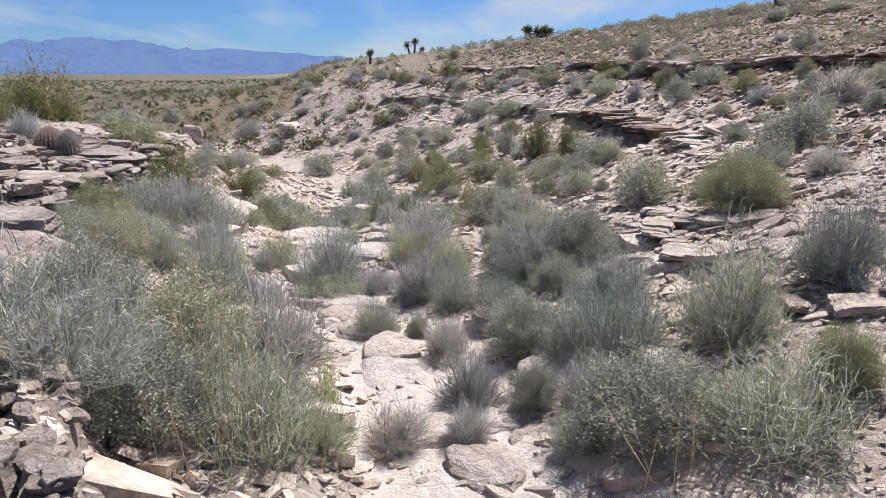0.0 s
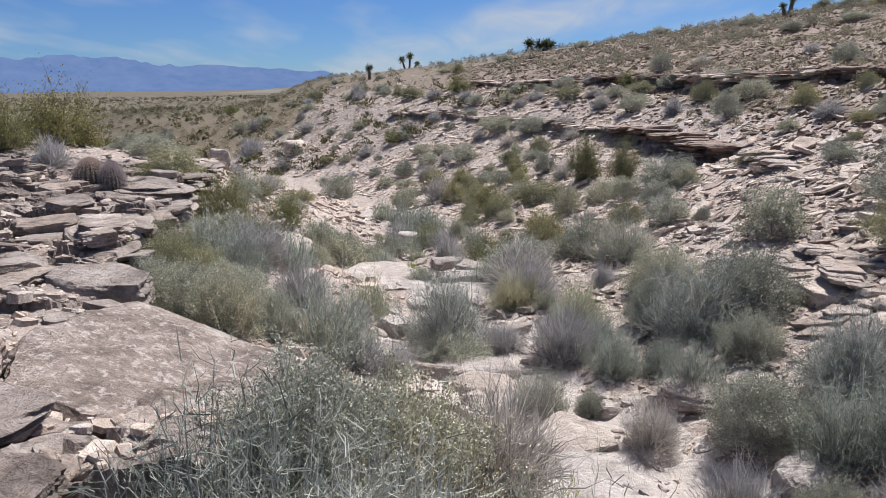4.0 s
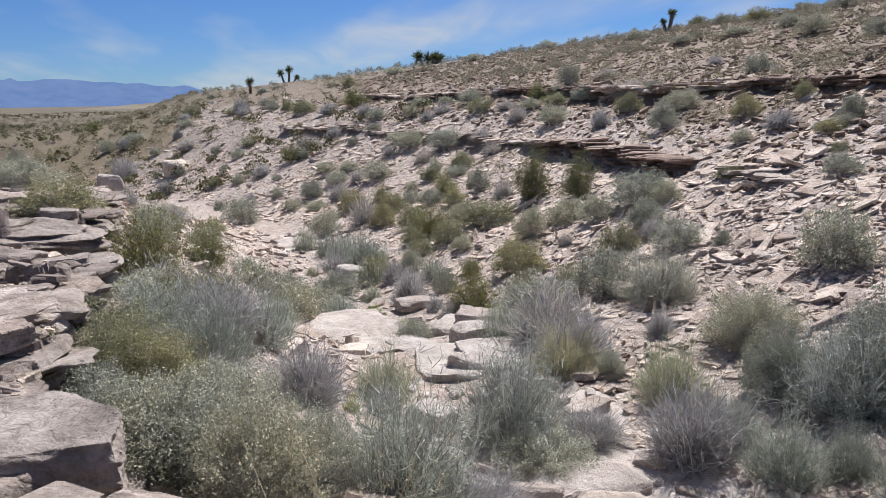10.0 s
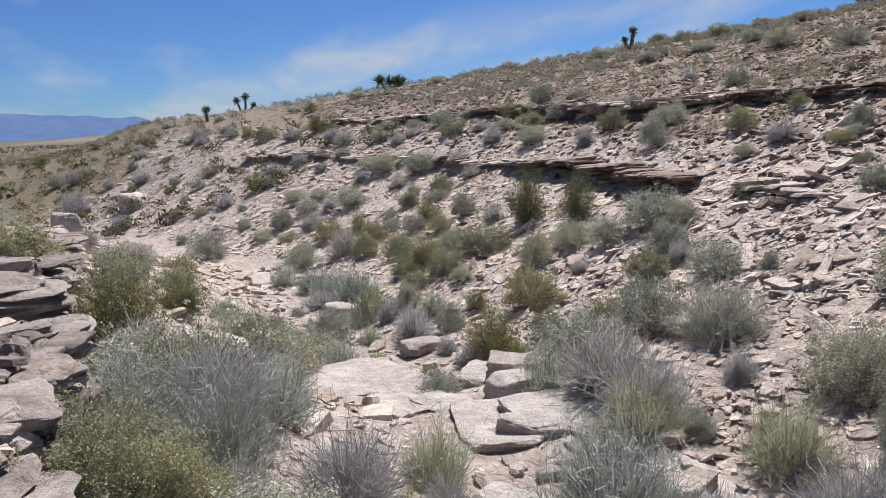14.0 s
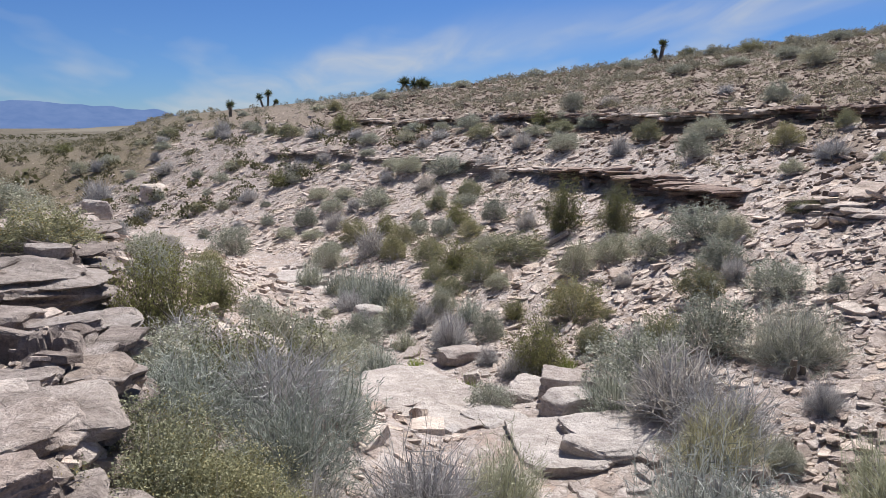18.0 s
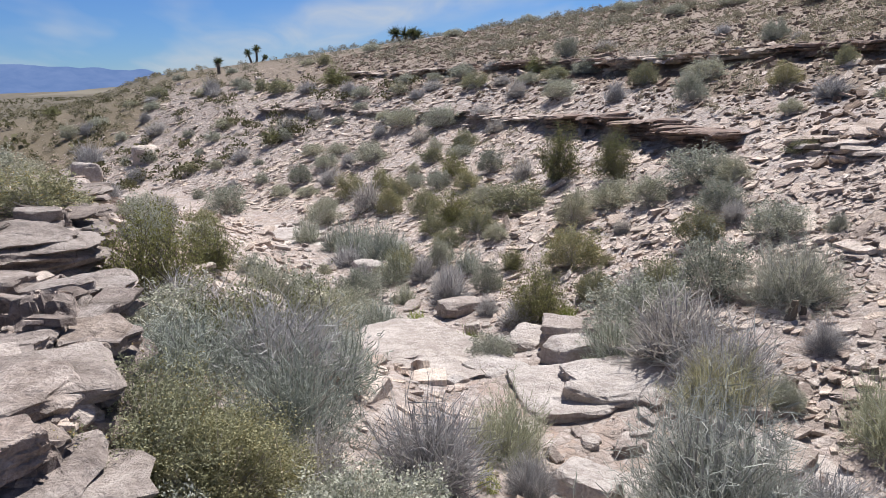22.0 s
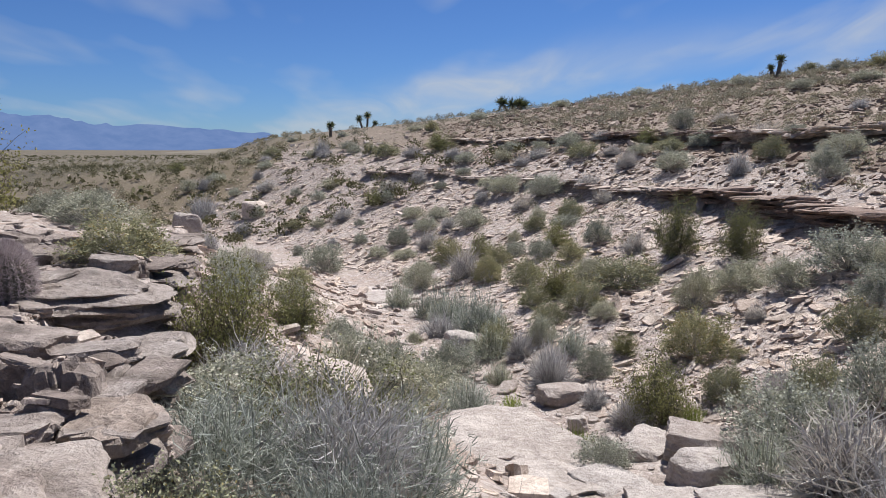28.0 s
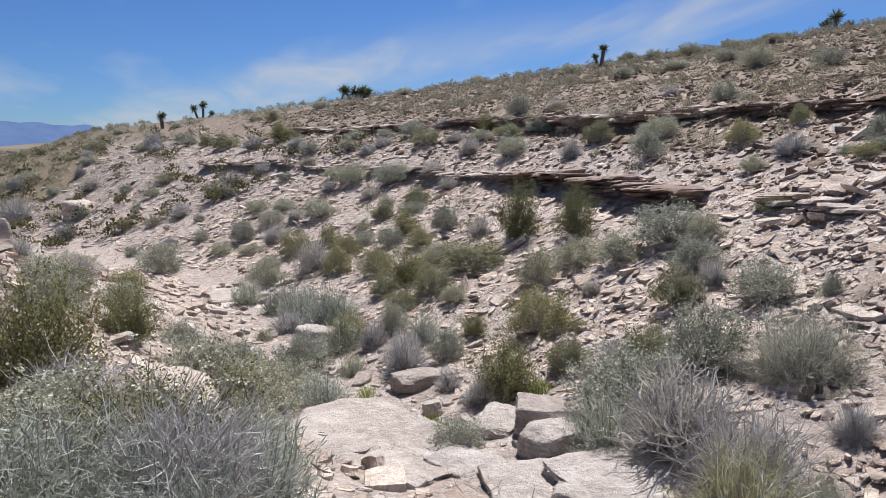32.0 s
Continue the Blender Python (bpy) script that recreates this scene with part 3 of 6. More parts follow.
def slab_shape(seed, cuts, long, rings):
    """A broken plate about 1 across and 1 thick (scaled later): a rectangle with corners knocked off, ragged sides."""
    r = rng_of(seed)
    w, h = 0.5 * long, r.uniform(0.34, 0.48)
    poly = [(px + r.uniform(-0.14, 0.14) * long, py + r.uniform(-0.14, 0.14)) for px, py in ((-w, -h), (w, -h), (w, h), (-w, h))]
    for k in range(cuts):
        a = r.uniform(0, 2 * math.pi)
        nx, ny = math.cos(a), math.sin(a)
        lim = r.uniform(0.6, 0.92) * max(px * nx + py * ny for px, py in poly)
        cut = []
        for i in range(len(poly)):
            p, q = poly[i], poly[(i + 1) % len(poly)]
            dp, dq = p[0] * nx + p[1] * ny - lim, q[0] * nx + q[1] * ny - lim
            if dp <= 0:
                cut.append(p)
            if dp * dq < 0:
                s = dp / (dp - dq)
                cut.append((p[0] + (q[0] - p[0]) * s, p[1] + (q[1] - p[1]) * s))
        poly = cut
    u = [poly[0]]
    for p in poly[1:]:
        if math.hypot(p[0] - u[-1][0], p[1] - u[-1][1]) > 0.08:
            u.append(p)
    u = np.array(u) + r.uniform(-0.025, 0.025, (len(u), 2))
    n = len(u)
    lean = r.uniform(-0.07, 0.07, 2)
    v = []
    for grow, z, jit in rings:
        g = grow * (1 + r.uniform(-0.04, 0.04, (n, 1)))
        v.append(np.concatenate([u * g + lean * z, z + r.uniform(-jit, jit, (n, 1))], 1))
    v = np.concatenate(v)
    f = []
    for k in range(len(rings) - 1):
        for i in range(n):
            j = (i + 1) % n
            f.append((k * n + i, k * n + j, (k + 1) * n + j, (k + 1) * n + i))
    f.append(tuple(range((len(rings) - 1) * n, len(rings) * n)))
    f.append(tuple(range(n - 1, -1, -1)))
    return v, f


def layered_shape(seed, layers=3, sides=15, long=1.0):
    """A weathered block of bedded rock, 1 across and 1 thick: ragged beds that stand in and out, an uneven top."""
    r = rng_of(seed)
    a = np.sort((np.arange(sides) + r.uniform(-0.35, 0.35, sides)) / sides * 2 * math.pi)
    box = 1 / np.maximum(np.abs(np.cos(a + 0.3)), np.abs(np.sin(a + 0.3))) ** 0.75
    rad = 0.46 * box * (1 + 0.13 * np.sin(2 * a + r.uniform(0, 6)) + 0.09 * np.sin(5 * a + r.uniform(0, 6)) + r.uniform(-0.07, 0.07, sides))
    u = np.stack([np.cos(a) * rad * long, np.sin(a) * rad * r.uniform(0.7, 0.95)], 1)
    cuts = np.concatenate([[-0.12], np.sort(r.uniform(0.15, 0.85, layers - 1)), [1.0]])
    rings, lean = [], r.uniform(-0.12, 0.12, 2)
    for k in range(layers):
        grow = r.uniform(0.86, 1.06) * (1 + r.uniform(-0.07, 0.07, (sides, 1)))
        shift = r.uniform(-0.03, 0.03, 2)
        for z, g in ((cuts[k] + 0.02, 0.975), (cuts[k] + 0.75 * (cuts[k + 1] - cuts[k]), 1.0), (cuts[k + 1], 0.95)):
            rings.append(np.concatenate([u * grow * g * (1 + r.uniform(-0.025, 0.025, (sides, 1))) + shift + lean * z, z + r.uniform(-0.03, 0.03, (sides, 1))], 1))
    top = rings[-1]
    for g in (0.72, 0.4):
        rings.append(np.concatenate([top[:, :2] * g, 1.02 + r.uniform(-0.09, 0.09, (sides, 1))], 1))
    v = np.concatenate(rings)
    f = []
    for k in range(len(rings) - 1):
        for i in range(sides):
            j = (i + 1) % sides
            f.append((k * sides + i, k * sides + j, (k + 1) * sides + j, (k + 1) * sides + i))
    f.append(tuple(range((len(rings) - 1) * sides, len(rings) * sides)))
    f.append(tuple(range(sides - 1, -1, -1)))
    return v, f


BEDDED = [layered_shape(700 + i, 1 + i % 3, 13 + i % 4, 1.0 + 0.5 * (i % 4) / 3) for i in range(20)]
PLATES = [slab_shape(400 + i, 2 + i % 2, 1.0 + 0.5 * (i % 3) / 2, ((1.0, 0.0, 0.1), (0.95, 1.0, 0.12))) for i in range(16)]
PEBBLES = [slab_shape(300 + i, 2, 1.1, ((1.0, 0.0, 0.1), (0.82, 1.0, 0.15))) for i in range(8)]


def block_shape(seed, blocky=0.6, fine=4, cuts=9, far=(0.98, 1.25), z_cut=0.5, grooved=0.06):
    """A broken block 2 across: flat fracture faces, bedding grooves along its sides, slightly worn edges."""
    bm = bmesh.new()
    bmesh.ops.create_cube(bm, size=1.9)
    off = Vector((seed * 3.7, seed * 1.3, seed * 7.1))
    r = rng_of(seed + 4000)
    for k in range(cuts + (8 if blocky < 0.55 else 0)):
        n = Vector(r.normal(0, 1, 3) * np.array([1, 1, z_cut])).normalized()
        d = r.uniform(*far) * (0.8 + 0.25 * blocky)
        got = bmesh.ops.bisect_plane(bm, geom=bm.verts[:] + bm.edges[:] + bm.faces[:], plane_co=n * d, plane_no=n, clear_outer=True)
        rim = [e for e in got["geom_cut"] if isinstance(e, bmesh.types.BMEdge)]
        if len(rim) > 2:
            bmesh.ops.edgeloop_fill(bm, edges=rim)
    limit = {4: 0.24, 5: 0.11, 6: 0.36}[fine]
    for k in range(6):
        bmesh.ops.triangulate(bm, faces=bm.faces[:])
        long = [e for e in bm.edges if e.calc_length() > limit]
        if not long:
            break
        bmesh.ops.subdivide_edges(bm, edges=long, cuts=1)
    bmesh.ops.triangulate(bm, faces=bm.faces[:])
    for k in range(1 if blocky > 0.7 else 5):
        bmesh.ops.smooth_vert(bm, verts=bm.verts[:], factor=0.5, use_axis_x=True, use_axis_y=True, use_axis_z=True)
    for v in bm.verts:
        c = v.co.copy()
        n1, n2 = noise.noise(c * 1.2 + off), noise.noise(c * 3.1 + off)
        groove = noise.noise(Vector((c.x * 1.1, c.y * 1.1, c.z * 6)) + off)
        side = 1 + 0.05 * n1 + 0.04 * n2 + grooved * groove
        c = Vector((c.x * side, c.y * side, c.z * (1 + 0.07 * n1 + 0.05 * n2)))
        c += Vector((noise.noise(c * 7 + off), noise.noise(c * 7 - off), 1.3 * noise.noise(c * 5 + off))) * 0.032 + Vector((noise.noise(c * 15 + off), noise.noise(c * 15 - off), noise.noise(c * 13 + off))) * 0.014
        v.co = c
    return bm


def worn_shape(seed, long=1.0):
    """A small worn block, 1 across and 1 thick, as points and faces."""
    bm = block_shape(seed, 0.75, 6, 7, (0.86, 1.15), 0.3, 0.1)
    bm.verts.index_update()
    r = rng_of(seed)
    flat = r.uniform(0.65, 0.9)
    v = np.array([(p.co.x * 0.54 * long, p.co.y * 0.54 * flat, p.co.z * 0.54 + 0.45) for p in bm.verts])
    f = [tuple(q.index for q in t.verts) for t in bm.faces]
    bm.free()
    return v, f


WORN = [worn_shape(1200 + i, 1.0 + 0.4 * (i % 3) / 2) for i in range(14)]


def turned(rx, ry, rz):
    cx, sx, cy, sy, cz, sz = np.cos(rx), np.sin(rx), np.cos(ry), np.sin(ry), np.cos(rz), np.sin(rz)
    m = np.empty(np.shape(rx) + (3, 3))
    m[..., 0, 0], m[..., 0, 1], m[..., 0, 2] = cz * cy, cz * sy * sx - sz * cx, cz * sy * cx + sz * sx
    m[..., 1, 0], m[..., 1, 1], m[..., 1, 2] = sz * cy, sz * sy * sx + cz * cx, sz * sy * cx - cz * sx
    m[..., 2, 0], m[..., 2, 1], m[..., 2, 2] = -sy, cy * sx, cy * cx
    return m


def joined(name, shapes, pick, place, scale, turn, mat):
    """Many small pieces in one mesh: the shape picked for each, its place, scale and turn."""
    V, counts, loops, base = [], [], [], 0
    for k, (sv, sf) in enumerate(shapes):
        idx = np.nonzero(pick == k)[0]
        if not len(idx):
            continue
        pts = np.einsum("nij,nvj->nvi", turn[idx], sv[None] * scale[idx][:, None, :]) + place[idx][:, None, :]
        V.append(pts.reshape(-1, 3))
        sizes = np.array([len(q) for q in sf])
        flatf = np.concatenate([np.array(q) for q in sf])
        offs = base + np.arange(len(idx)) * len(sv)
        loops.append((flatf[None, :] + offs[:, None]).ravel())
        counts.append(np.tile(sizes, len(idx)))
        base += len(idx) * len(sv)
    V, loops, counts = np.concatenate(V), np.concatenate(loops), np.concatenate(counts)
    me = bpy.data.meshes.new(name)
    me.vertices.add(len(V)); me.vertices.foreach_set("co", V.ravel())
    me.loops.add(len(loops)); me.loops.foreach_set("vertex_index", loops.astype(np.int32))
    me.polygons.add(len(counts))
    me.polygons.foreach_set("loop_start", (np.cumsum(counts) - counts).astype(np.int32))
    me.polygons.foreach_set("use_smooth", np.zeros(len(counts), dtype=bool))
    me.update(calc_edges=True)
    me.materials.append(mat)
    return new(name, me)


def slopes(x, y):
    e = 0.35
    return np.clip((land(x + e, y) - land(x - e, y)) / (2 * e), -0.4, 0.4), np.clip((land(x, y + e) - land(x, y - e)) / (2 * e), -0.4, 0.4)


def strewn(name, label, seed, n, xr, yr, keep, size, thick, mat, shapes, tip=9, power=2.4, sink=0.35, category="rocks", along=None, long=1.0):
    """A field of stones: n tries in the box xr, yr; keep(x, y) gives the chance that one lies there."""
    r = rng_of(seed)
    x, y = r.uniform(*xr, n), yr[0] + (yr[1] - yr[0]) * r.uniform(0, 1, n) ** 1.35
    ok = r.uniform(0, 1, n) < keep(x, y)
    x, y = x[ok], y[ok]
    n = len(x)
    s = size[0] * (1 - r.uniform(0, 1, n) * (1 - (size[0] / size[1]) ** power)) ** (-1 / power)
    s = np.minimum(s, size[1])
    t = s * r.uniform(*thick, n)
    gx, gy = slopes(x, y)
    turn = turned(np.arctan(gy) * 0.8 + r.normal(0, radians(tip), n), -np.arctan(gx) * 0.8 + r.normal(0, radians(tip), n), np.zeros(n))
    spin = turned(np.zeros(n), np.zeros(n), r.uniform(0, 2 * math.pi, n) if along is None else r.normal(along, 0.55, n) + math.pi * r.randint(0, 2, n))
    place = np.stack([x, y, ground_height(x, y) - t * sink], 1)
    scale = np.stack([s * r.uniform(0.8, 1.3, n) * long, s * r.uniform(0.65, 1.0, n), t], 1)
    ob = joined(name, shapes, r.randint(0, len(shapes), n), place, scale, turn @ spin, mat)
    ob.parent = None
    return tagged(ob, label, category, kind="stuff")


def hill_end(x, y):
    """1 on the rocky hill, 0 on the open plain past its end."""
    return 1 - 0.93 * smooth(0.5, -3.5, x + 4 + 0.132 * (y - 6)) * smooth(54, 62, y)


def on_slope(x, y):
    d = x - BED_X(y) - 0.9 * smooth(12, 8, y)
    up = x - UPPER_X(y)
    return hill_end(x, y) * (0.35 + 0.65 * smooth(9.5, 14, y)) * smooth(0.5, 1.6, d) * (0.1 + 0.9 * smooth(0, -6, up)) * (0.5 + 0.5 * smooth(-0.25, 0.35, waves(x, y, 2.6, 40))) * smooth(85, 40, y)


def on_bench(x, y):
    return (((x + 3.4) / 1.3) ** 2 + ((y - 5.5) / 1.2) ** 2 > 1) * smooth(-0.9, 0.2, RIM_X(y) - x) * smooth(9, 2.5, RIM_X(y) - x)


def on_bank(x, y):
    return smooth(0.3, 0.8, BED_X(y) - x) * smooth(0.4, -0.2, RIM_X(y) - x)


def in_bed(x, y):
    return smooth(1.9, 0.6, np.abs(x - BED_X(y)))


strewn("hillside_slabs", "broken pinkish limestone slabs strewn over the hillside", 1, 80000, (-30, 16), (5, 78), on_slope, (0.08, 0.42), (0.1, 0.24), STONE, PLATES, tip=11, sink=0.1, power=2.3, along=0.45, long=1.3)
strewn("lower_slope_slabs", "larger tilted limestone plates on the lower slope", 2, 7000, (-6, 9), (6, 44),
       lambda x, y: on_slope(x, y) * smooth(1.5, -0.5, x - LEDGE_X(y)) * smooth(9, 14, y + 2.2 * (x - BED_X(y) - 2)), (0.1, 0.34), (0.1, 0.22), STONE, BEDDED, tip=13, power=2.5, sink=0.2, along=0.45, long=1.3)
strewn("slope_chips", "small flat broken stone chips over the sandy slope", 10, 24000, (-7, 8), (2.5, 19), lambda x, y: smooth(0.2, 1.2, np.abs(x - BED_X(y))) * (0.4 + 0.6 * smooth(-0.3, 0.4, waves(x, y, 1.1, 41))), (0.035, 0.15), (0.16, 0.4), STONE, PEBBLES, tip=14, sink=0.2)
strewn("near_slope_plates", "broken flat limestone plates on the slope beside the wash", 15, 5200, (-2.5, 6.5), (4.5, 15), lambda x, y: smooth(0.9, 1.6, x - BED_X(y)) * smooth(0.6, -0.4, x - LEDGE_X(y)) * (0.25 + 0.75 * smooth(-0.35, 0.25, waves(x, y, 1.4, 42))), (0.07, 0.36), (0.12, 0.34), SHELF_STONE, WORN, tip=11, sink=0.3, power=2.3, along=0.45, long=1.25)
strewn("slope_litter", "dark red-brown rock litter on the slope beside the wash", 16, 7000, (-2.5, 6.5), (4.5, 16), lambda x, y: smooth(0.7, 1.5, x - BED_X(y)) * smooth(-0.2, 0.4, waves(x, y, 0.9, 43)), (0.03, 0.13), (0.25, 0.6), RED_STONE, PEBBLES, tip=18, sink=0.2)
strewn("upper_slope_rubble", "small tan stones on the upper hill", 3, 36000, (0, 40), (10, 66), lambda x, y: smooth(-1, 3, x - LEDGE_X(y)) * 0.85, (0.08, 0.36), (0.2, 0.45), TAN_STONE, PLATES, tip=14, sink=0.2)
strewn("bench_rubble", "broken grey-brown stone plates over the rocky bench", 4, 2600, (-16, 1.5), (0.5, 27), on_bench, (0.08, 0.36), (0.14, 0.34), GREY_STONE, PLATES, tip=8, sink=0.3)
strewn("bench_blocks", "jumbled worn grey limestone blocks on the bench", 12, 700, (-11, 0.5), (1.5, 18), on_bench, (0.13, 0.42), (0.2, 0.42), GREY_STONE, WORN, tip=8, sink=0.45, power=2.3)
strewn("bench_flakes", "jumbled thin stone flakes on the bench", 8, 2600, (-9.5, -1.2), (1.5, 14.5), on_bench, (0.05, 0.22), (0.15, 0.36), SHELF_STONE, PLATES, tip=9, sink=0.2)
strewn("bank_rubble", "pale broken stones down the bank of the wash", 5, 6500, (-11, 1.5), (1, 32), on_bank, (0.08, 0.5), (0.16, 0.4), STONE, PLATES, tip=14, power=2.2)
strewn("wash_stones", "pale pinkish stones lying in the sandy wash bed", 6, 1500, (-8, 3), (2, 24), in_bed, (0.08, 0.46), (0.22, 0.5), PALE_STONE, WORN, tip=9, sink=0.5)
strewn("wash_cobbles", "pale worn cobbles and blocks along the wash", 14, 520, (-7, 1.5), (7, 27), lambda x, y: smooth(1.5, 0.5, np.abs(x - BED_X(y) - 0.1)), (0.14, 0.5), (0.4, 0.7), PALE_STONE, WORN, tip=12, sink=0.35, power=2.4)
strewn("far_slope_rubble", "pale stones over the far end of the hillside", 9, 9000, (-75, 14), (36, 120), lambda x, y: hill_end(x, y) * smooth(1, 5, x - BED_X(y)) * smooth(6, -4, x - UPPER_X(y)) * 0.9, (0.15, 0.7), (0.15, 0.35), STONE, PEBBLES, tip=14)
strewn("shelf_plates", "stacked thin limestone plates on the low shelf", 13, 520, (1.9, 5.2), (6.9, 10.2), lambda x, y: smooth(0.35, 0.0, np.abs(x - LEDGE_X(y) + 0.9) - 0.75), (0.13, 0.42), (0.1, 0.22), SHELF_STONE, BEDDED, tip=7, sink=-0.3, power=2.0)
strewn("path_rubble", "flat stones strewn over the ground behind the bench", 17, 5000, (-13, 10), (-14, 2.6), lambda x, y: 0.3 + 0.7 * smooth(-0.3, 0.4, waves(x, y, 1.9, 44)), (0.07, 0.34), (0.14, 0.34), SHELF_STONE, PLATES, tip=10, sink=0.3)
strewn("gravel", "fine pinkish gravel on sandy ground", 7, 6500, (-9, 8), (1, 14), lambda x, y: 0.55 + 0.45 * waves(x, y, 0.8, 50), (0.018, 0.08), (0.35, 0.7), PALE_STONE, PEBBLES, tip=15, category="gravel")


def part(name, bm_or_mesh, mat, parent, label=""):
    me = bm_or_mesh
    if isinstance(me, bmesh.types.BMesh):
        me = bpy.data.meshes.new(name)
        bm_or_mesh.to_mesh(me); bm_or_mesh.free()
    if mat and not me.materials:
        me.materials.append(mat)
    ob = new(name, me)
    ob.parent = parent
    return tagged(ob, label) if label else ob


def empty(name, x=0, y=0, z=0):
    ob = new(name)
    ob.empty_display_size = 0.2
    ob.location = (x, y, z)
    return ob


BED_MESHES = {m.name: [mesh_of("bed", *layered_shape(760 + i, 1 + i % 2, 14, 1.15), m) for i in range(10)] for m in (STONE, RED_STONE, GREY_STONE, SHELF_STONE)}


def ledge(label, line, y0, y1, layers, reach, thick, deep, mat, seed, away=1, lift=0.0, length=(1.1, 2.3), gap=0.75, skip=0.25, tip=0.035):
    """Beds of rock that stand out along a contour; away +1: the hill lies towards +x, -1: towards -x."""
    r = rng_of(seed)
    y = y0
    first = None
    while y < y1:
        L = r.uniform(*length)
        yc = y + L * 0.4
        for k in range(layers):
            if r.uniform() < skip:
                continue
            d = reach * (1 - 0.75 * ((k + r.uniform(0, 0.5)) / layers)) + r.uniform(-0.08, 0.08) * (1 if away > 0 else 3)
            yy = yc + r.uniform(-0.3, 0.3)
            ang = math.atan2(float(line(yy + 0.4) - line(yy - 0.4)), 0.8)
            wob = float(0.5 * waves(np.array(line(yy) * 0.2), np.array(yy), 2.3, 11) + 0.2 * waves(np.array(line(yy) * 0.2), np.array(yy), 0.7, 12))
            xe = float(line(yy)) + wob * (1 if away > 0 else 0.7)
            zt = float(ground_height(xe + away * 0.45, yy)) + lift
            t = thick * r.uniform(0.7, 1.35)
            D = deep * r.uniform(0.8, 1.2)
            cx = xe - away * (d - D / 2)
            z = zt - (k + 1) * thick * 1.22 + 0.02
            if first is None:
                first = tagged(empty("rock_ledge", cx, yy, zt - layers * thick * 1.22), label, "rock ledge", "ledges of rock")
            ob = new("bed", r.choice(BED_MESHES[mat.name]))
            turn = Euler((r.normal(0, tip), r.normal(0, tip), (-ang - math.pi / 2 if away > 0 else math.pi / 2 - ang) + r.normal(0, 3 * tip)))
            ob.matrix_world = Matrix.LocRotScale((cx, yy, z), turn, (L * r.uniform(0.8, 1.15), D, t))
            ob.parent = first
            ob.matrix_parent_inverse = Matrix.Translation(-first.location)
        y += L * gap
    return first


for k, (a, b) in enumerate(((14.6, 16.6), (19.4, 23.5), (23.5, 28), (28, 33), (33, 40), (40, 49))):
    main = 18 < a < 27
    ledge("overhanging red-brown rock ledge with dark shade beneath" if main else "thin broken rock ledge along the hillside", LEDGE_X, a, b,
          5 if main else 3, 0.85 if main else 0.5, 0.055 if main else 0.06, 1.6 if main else 1.1, RED_STONE if main else SHELF_STONE, 900 + k, lift=0.03, length=(0.3, 0.8) if main else (0.25, 0.8), gap=0.5, skip=0.3 if main else 0.5, tip=0.03)
for k, (a, b) in enumerate(((6, 12), (12, 18), (18, 25), (25, 33), (33, 42), (42, 54))):
    ledge("long layered rock ledge high on the hillside", UPPER_X, a, b, 6, 0.9, 0.075, 1.2, RED_STONE if k % 2 == 0 else STONE, 930 + k, lift=0.03, length=(0.3, 0.95), gap=0.5, skip=0.45, tip=0.04)
ledge("thin dark beds at the back of the overhang", LEDGE_X, 19.4, 28.5, 4, 0.3, 0.085, 1.1, RED_STONE, 971, lift=-0.27, length=(0.4, 1.2), gap=0.6, skip=0.25)
ledge("low shelf of stacked limestone plates", lambda y: LEDGE_X(y) - 0.9, 6.6, 9.6, 3, 0.6, 0.05, 0.5, SHELF_STONE, 951, lift=-0.06, length=(0.2, 0.5), gap=0.55)
ledge("layered grey rock rim above the wash", lambda y: RIM_X(y) - 0.36, 1.5, 2.9, 9, 0.2, 0.028, 0.16, GREY_STONE, 961, away=-1, tip=0.05, skip=0.42, length=(0.07, 0.17), gap=0.55)
ledge("layered grey rock rim above the wash", RIM_X, 7.3, 12.2, 6, 0.25, 0.055, 0.5, GREY_STONE, 962, away=-1, tip=0.05, skip=0.42, length=(0.22, 0.6), gap=0.7)
ledge("layered grey rock rim above the wash", RIM_X, 14.2, 18.5, 6, 0.3, 0.045, 0.6, GREY_STONE, 964, away=-1, tip=0.05, skip=0.42, length=(0.3, 0.8), gap=0.7)


def boulder(label, x, y, w, d, h, mat, seed, turn=0, tilt=(0, 0), sink=0.25, blocky=0.6, up=0.0, fine=4, top=None, grooved=0.06):
    """A weathered block: squarish, with worn corners, bedding grooves and chipped faces."""
    bm = block_shape(seed, blocky, fine, grooved=grooved)
    for v in bm.verts:
        v.co = Vector((v.co.x * w / 2, v.co.y * d / 2, v.co.z * h / 2 + h / 2))
    me = bpy.data.meshes.new("boulder")
    bm.to_mesh(me); bm.free()
    me.materials.append(mat)
    foot = float(ground_height(x, y)) - sink * h + up if top is None else top - h * 0.96
    ob = new("boulder", me)
    ob.matrix_world = Matrix.LocRotScale((x, y, foot), Euler((radians(tilt[0]), radians(tilt[1]), radians(turn))), None)
    return tagged(ob, label, "boulder")


# the long worn slab beside the bench, its far side sloping to the wash
boulder("large worn bedrock slab sloping down towards the wash", -3.42, 5.55, 2.5, 1.85, 0.7, WORN_STONE, 1, -24, (-7, 14), 0.6, 0.68, fine=5, grooved=0.09, top=-0.09)
boulder("worn blotched bedrock beside the large slab", -4.7, 6.2, 1.25, 0.75, 0.45, WORN_STONE, 34, -18, (-5, 6), 0.5, 0.7, fine=5, grooved=0.12, top=0.08)
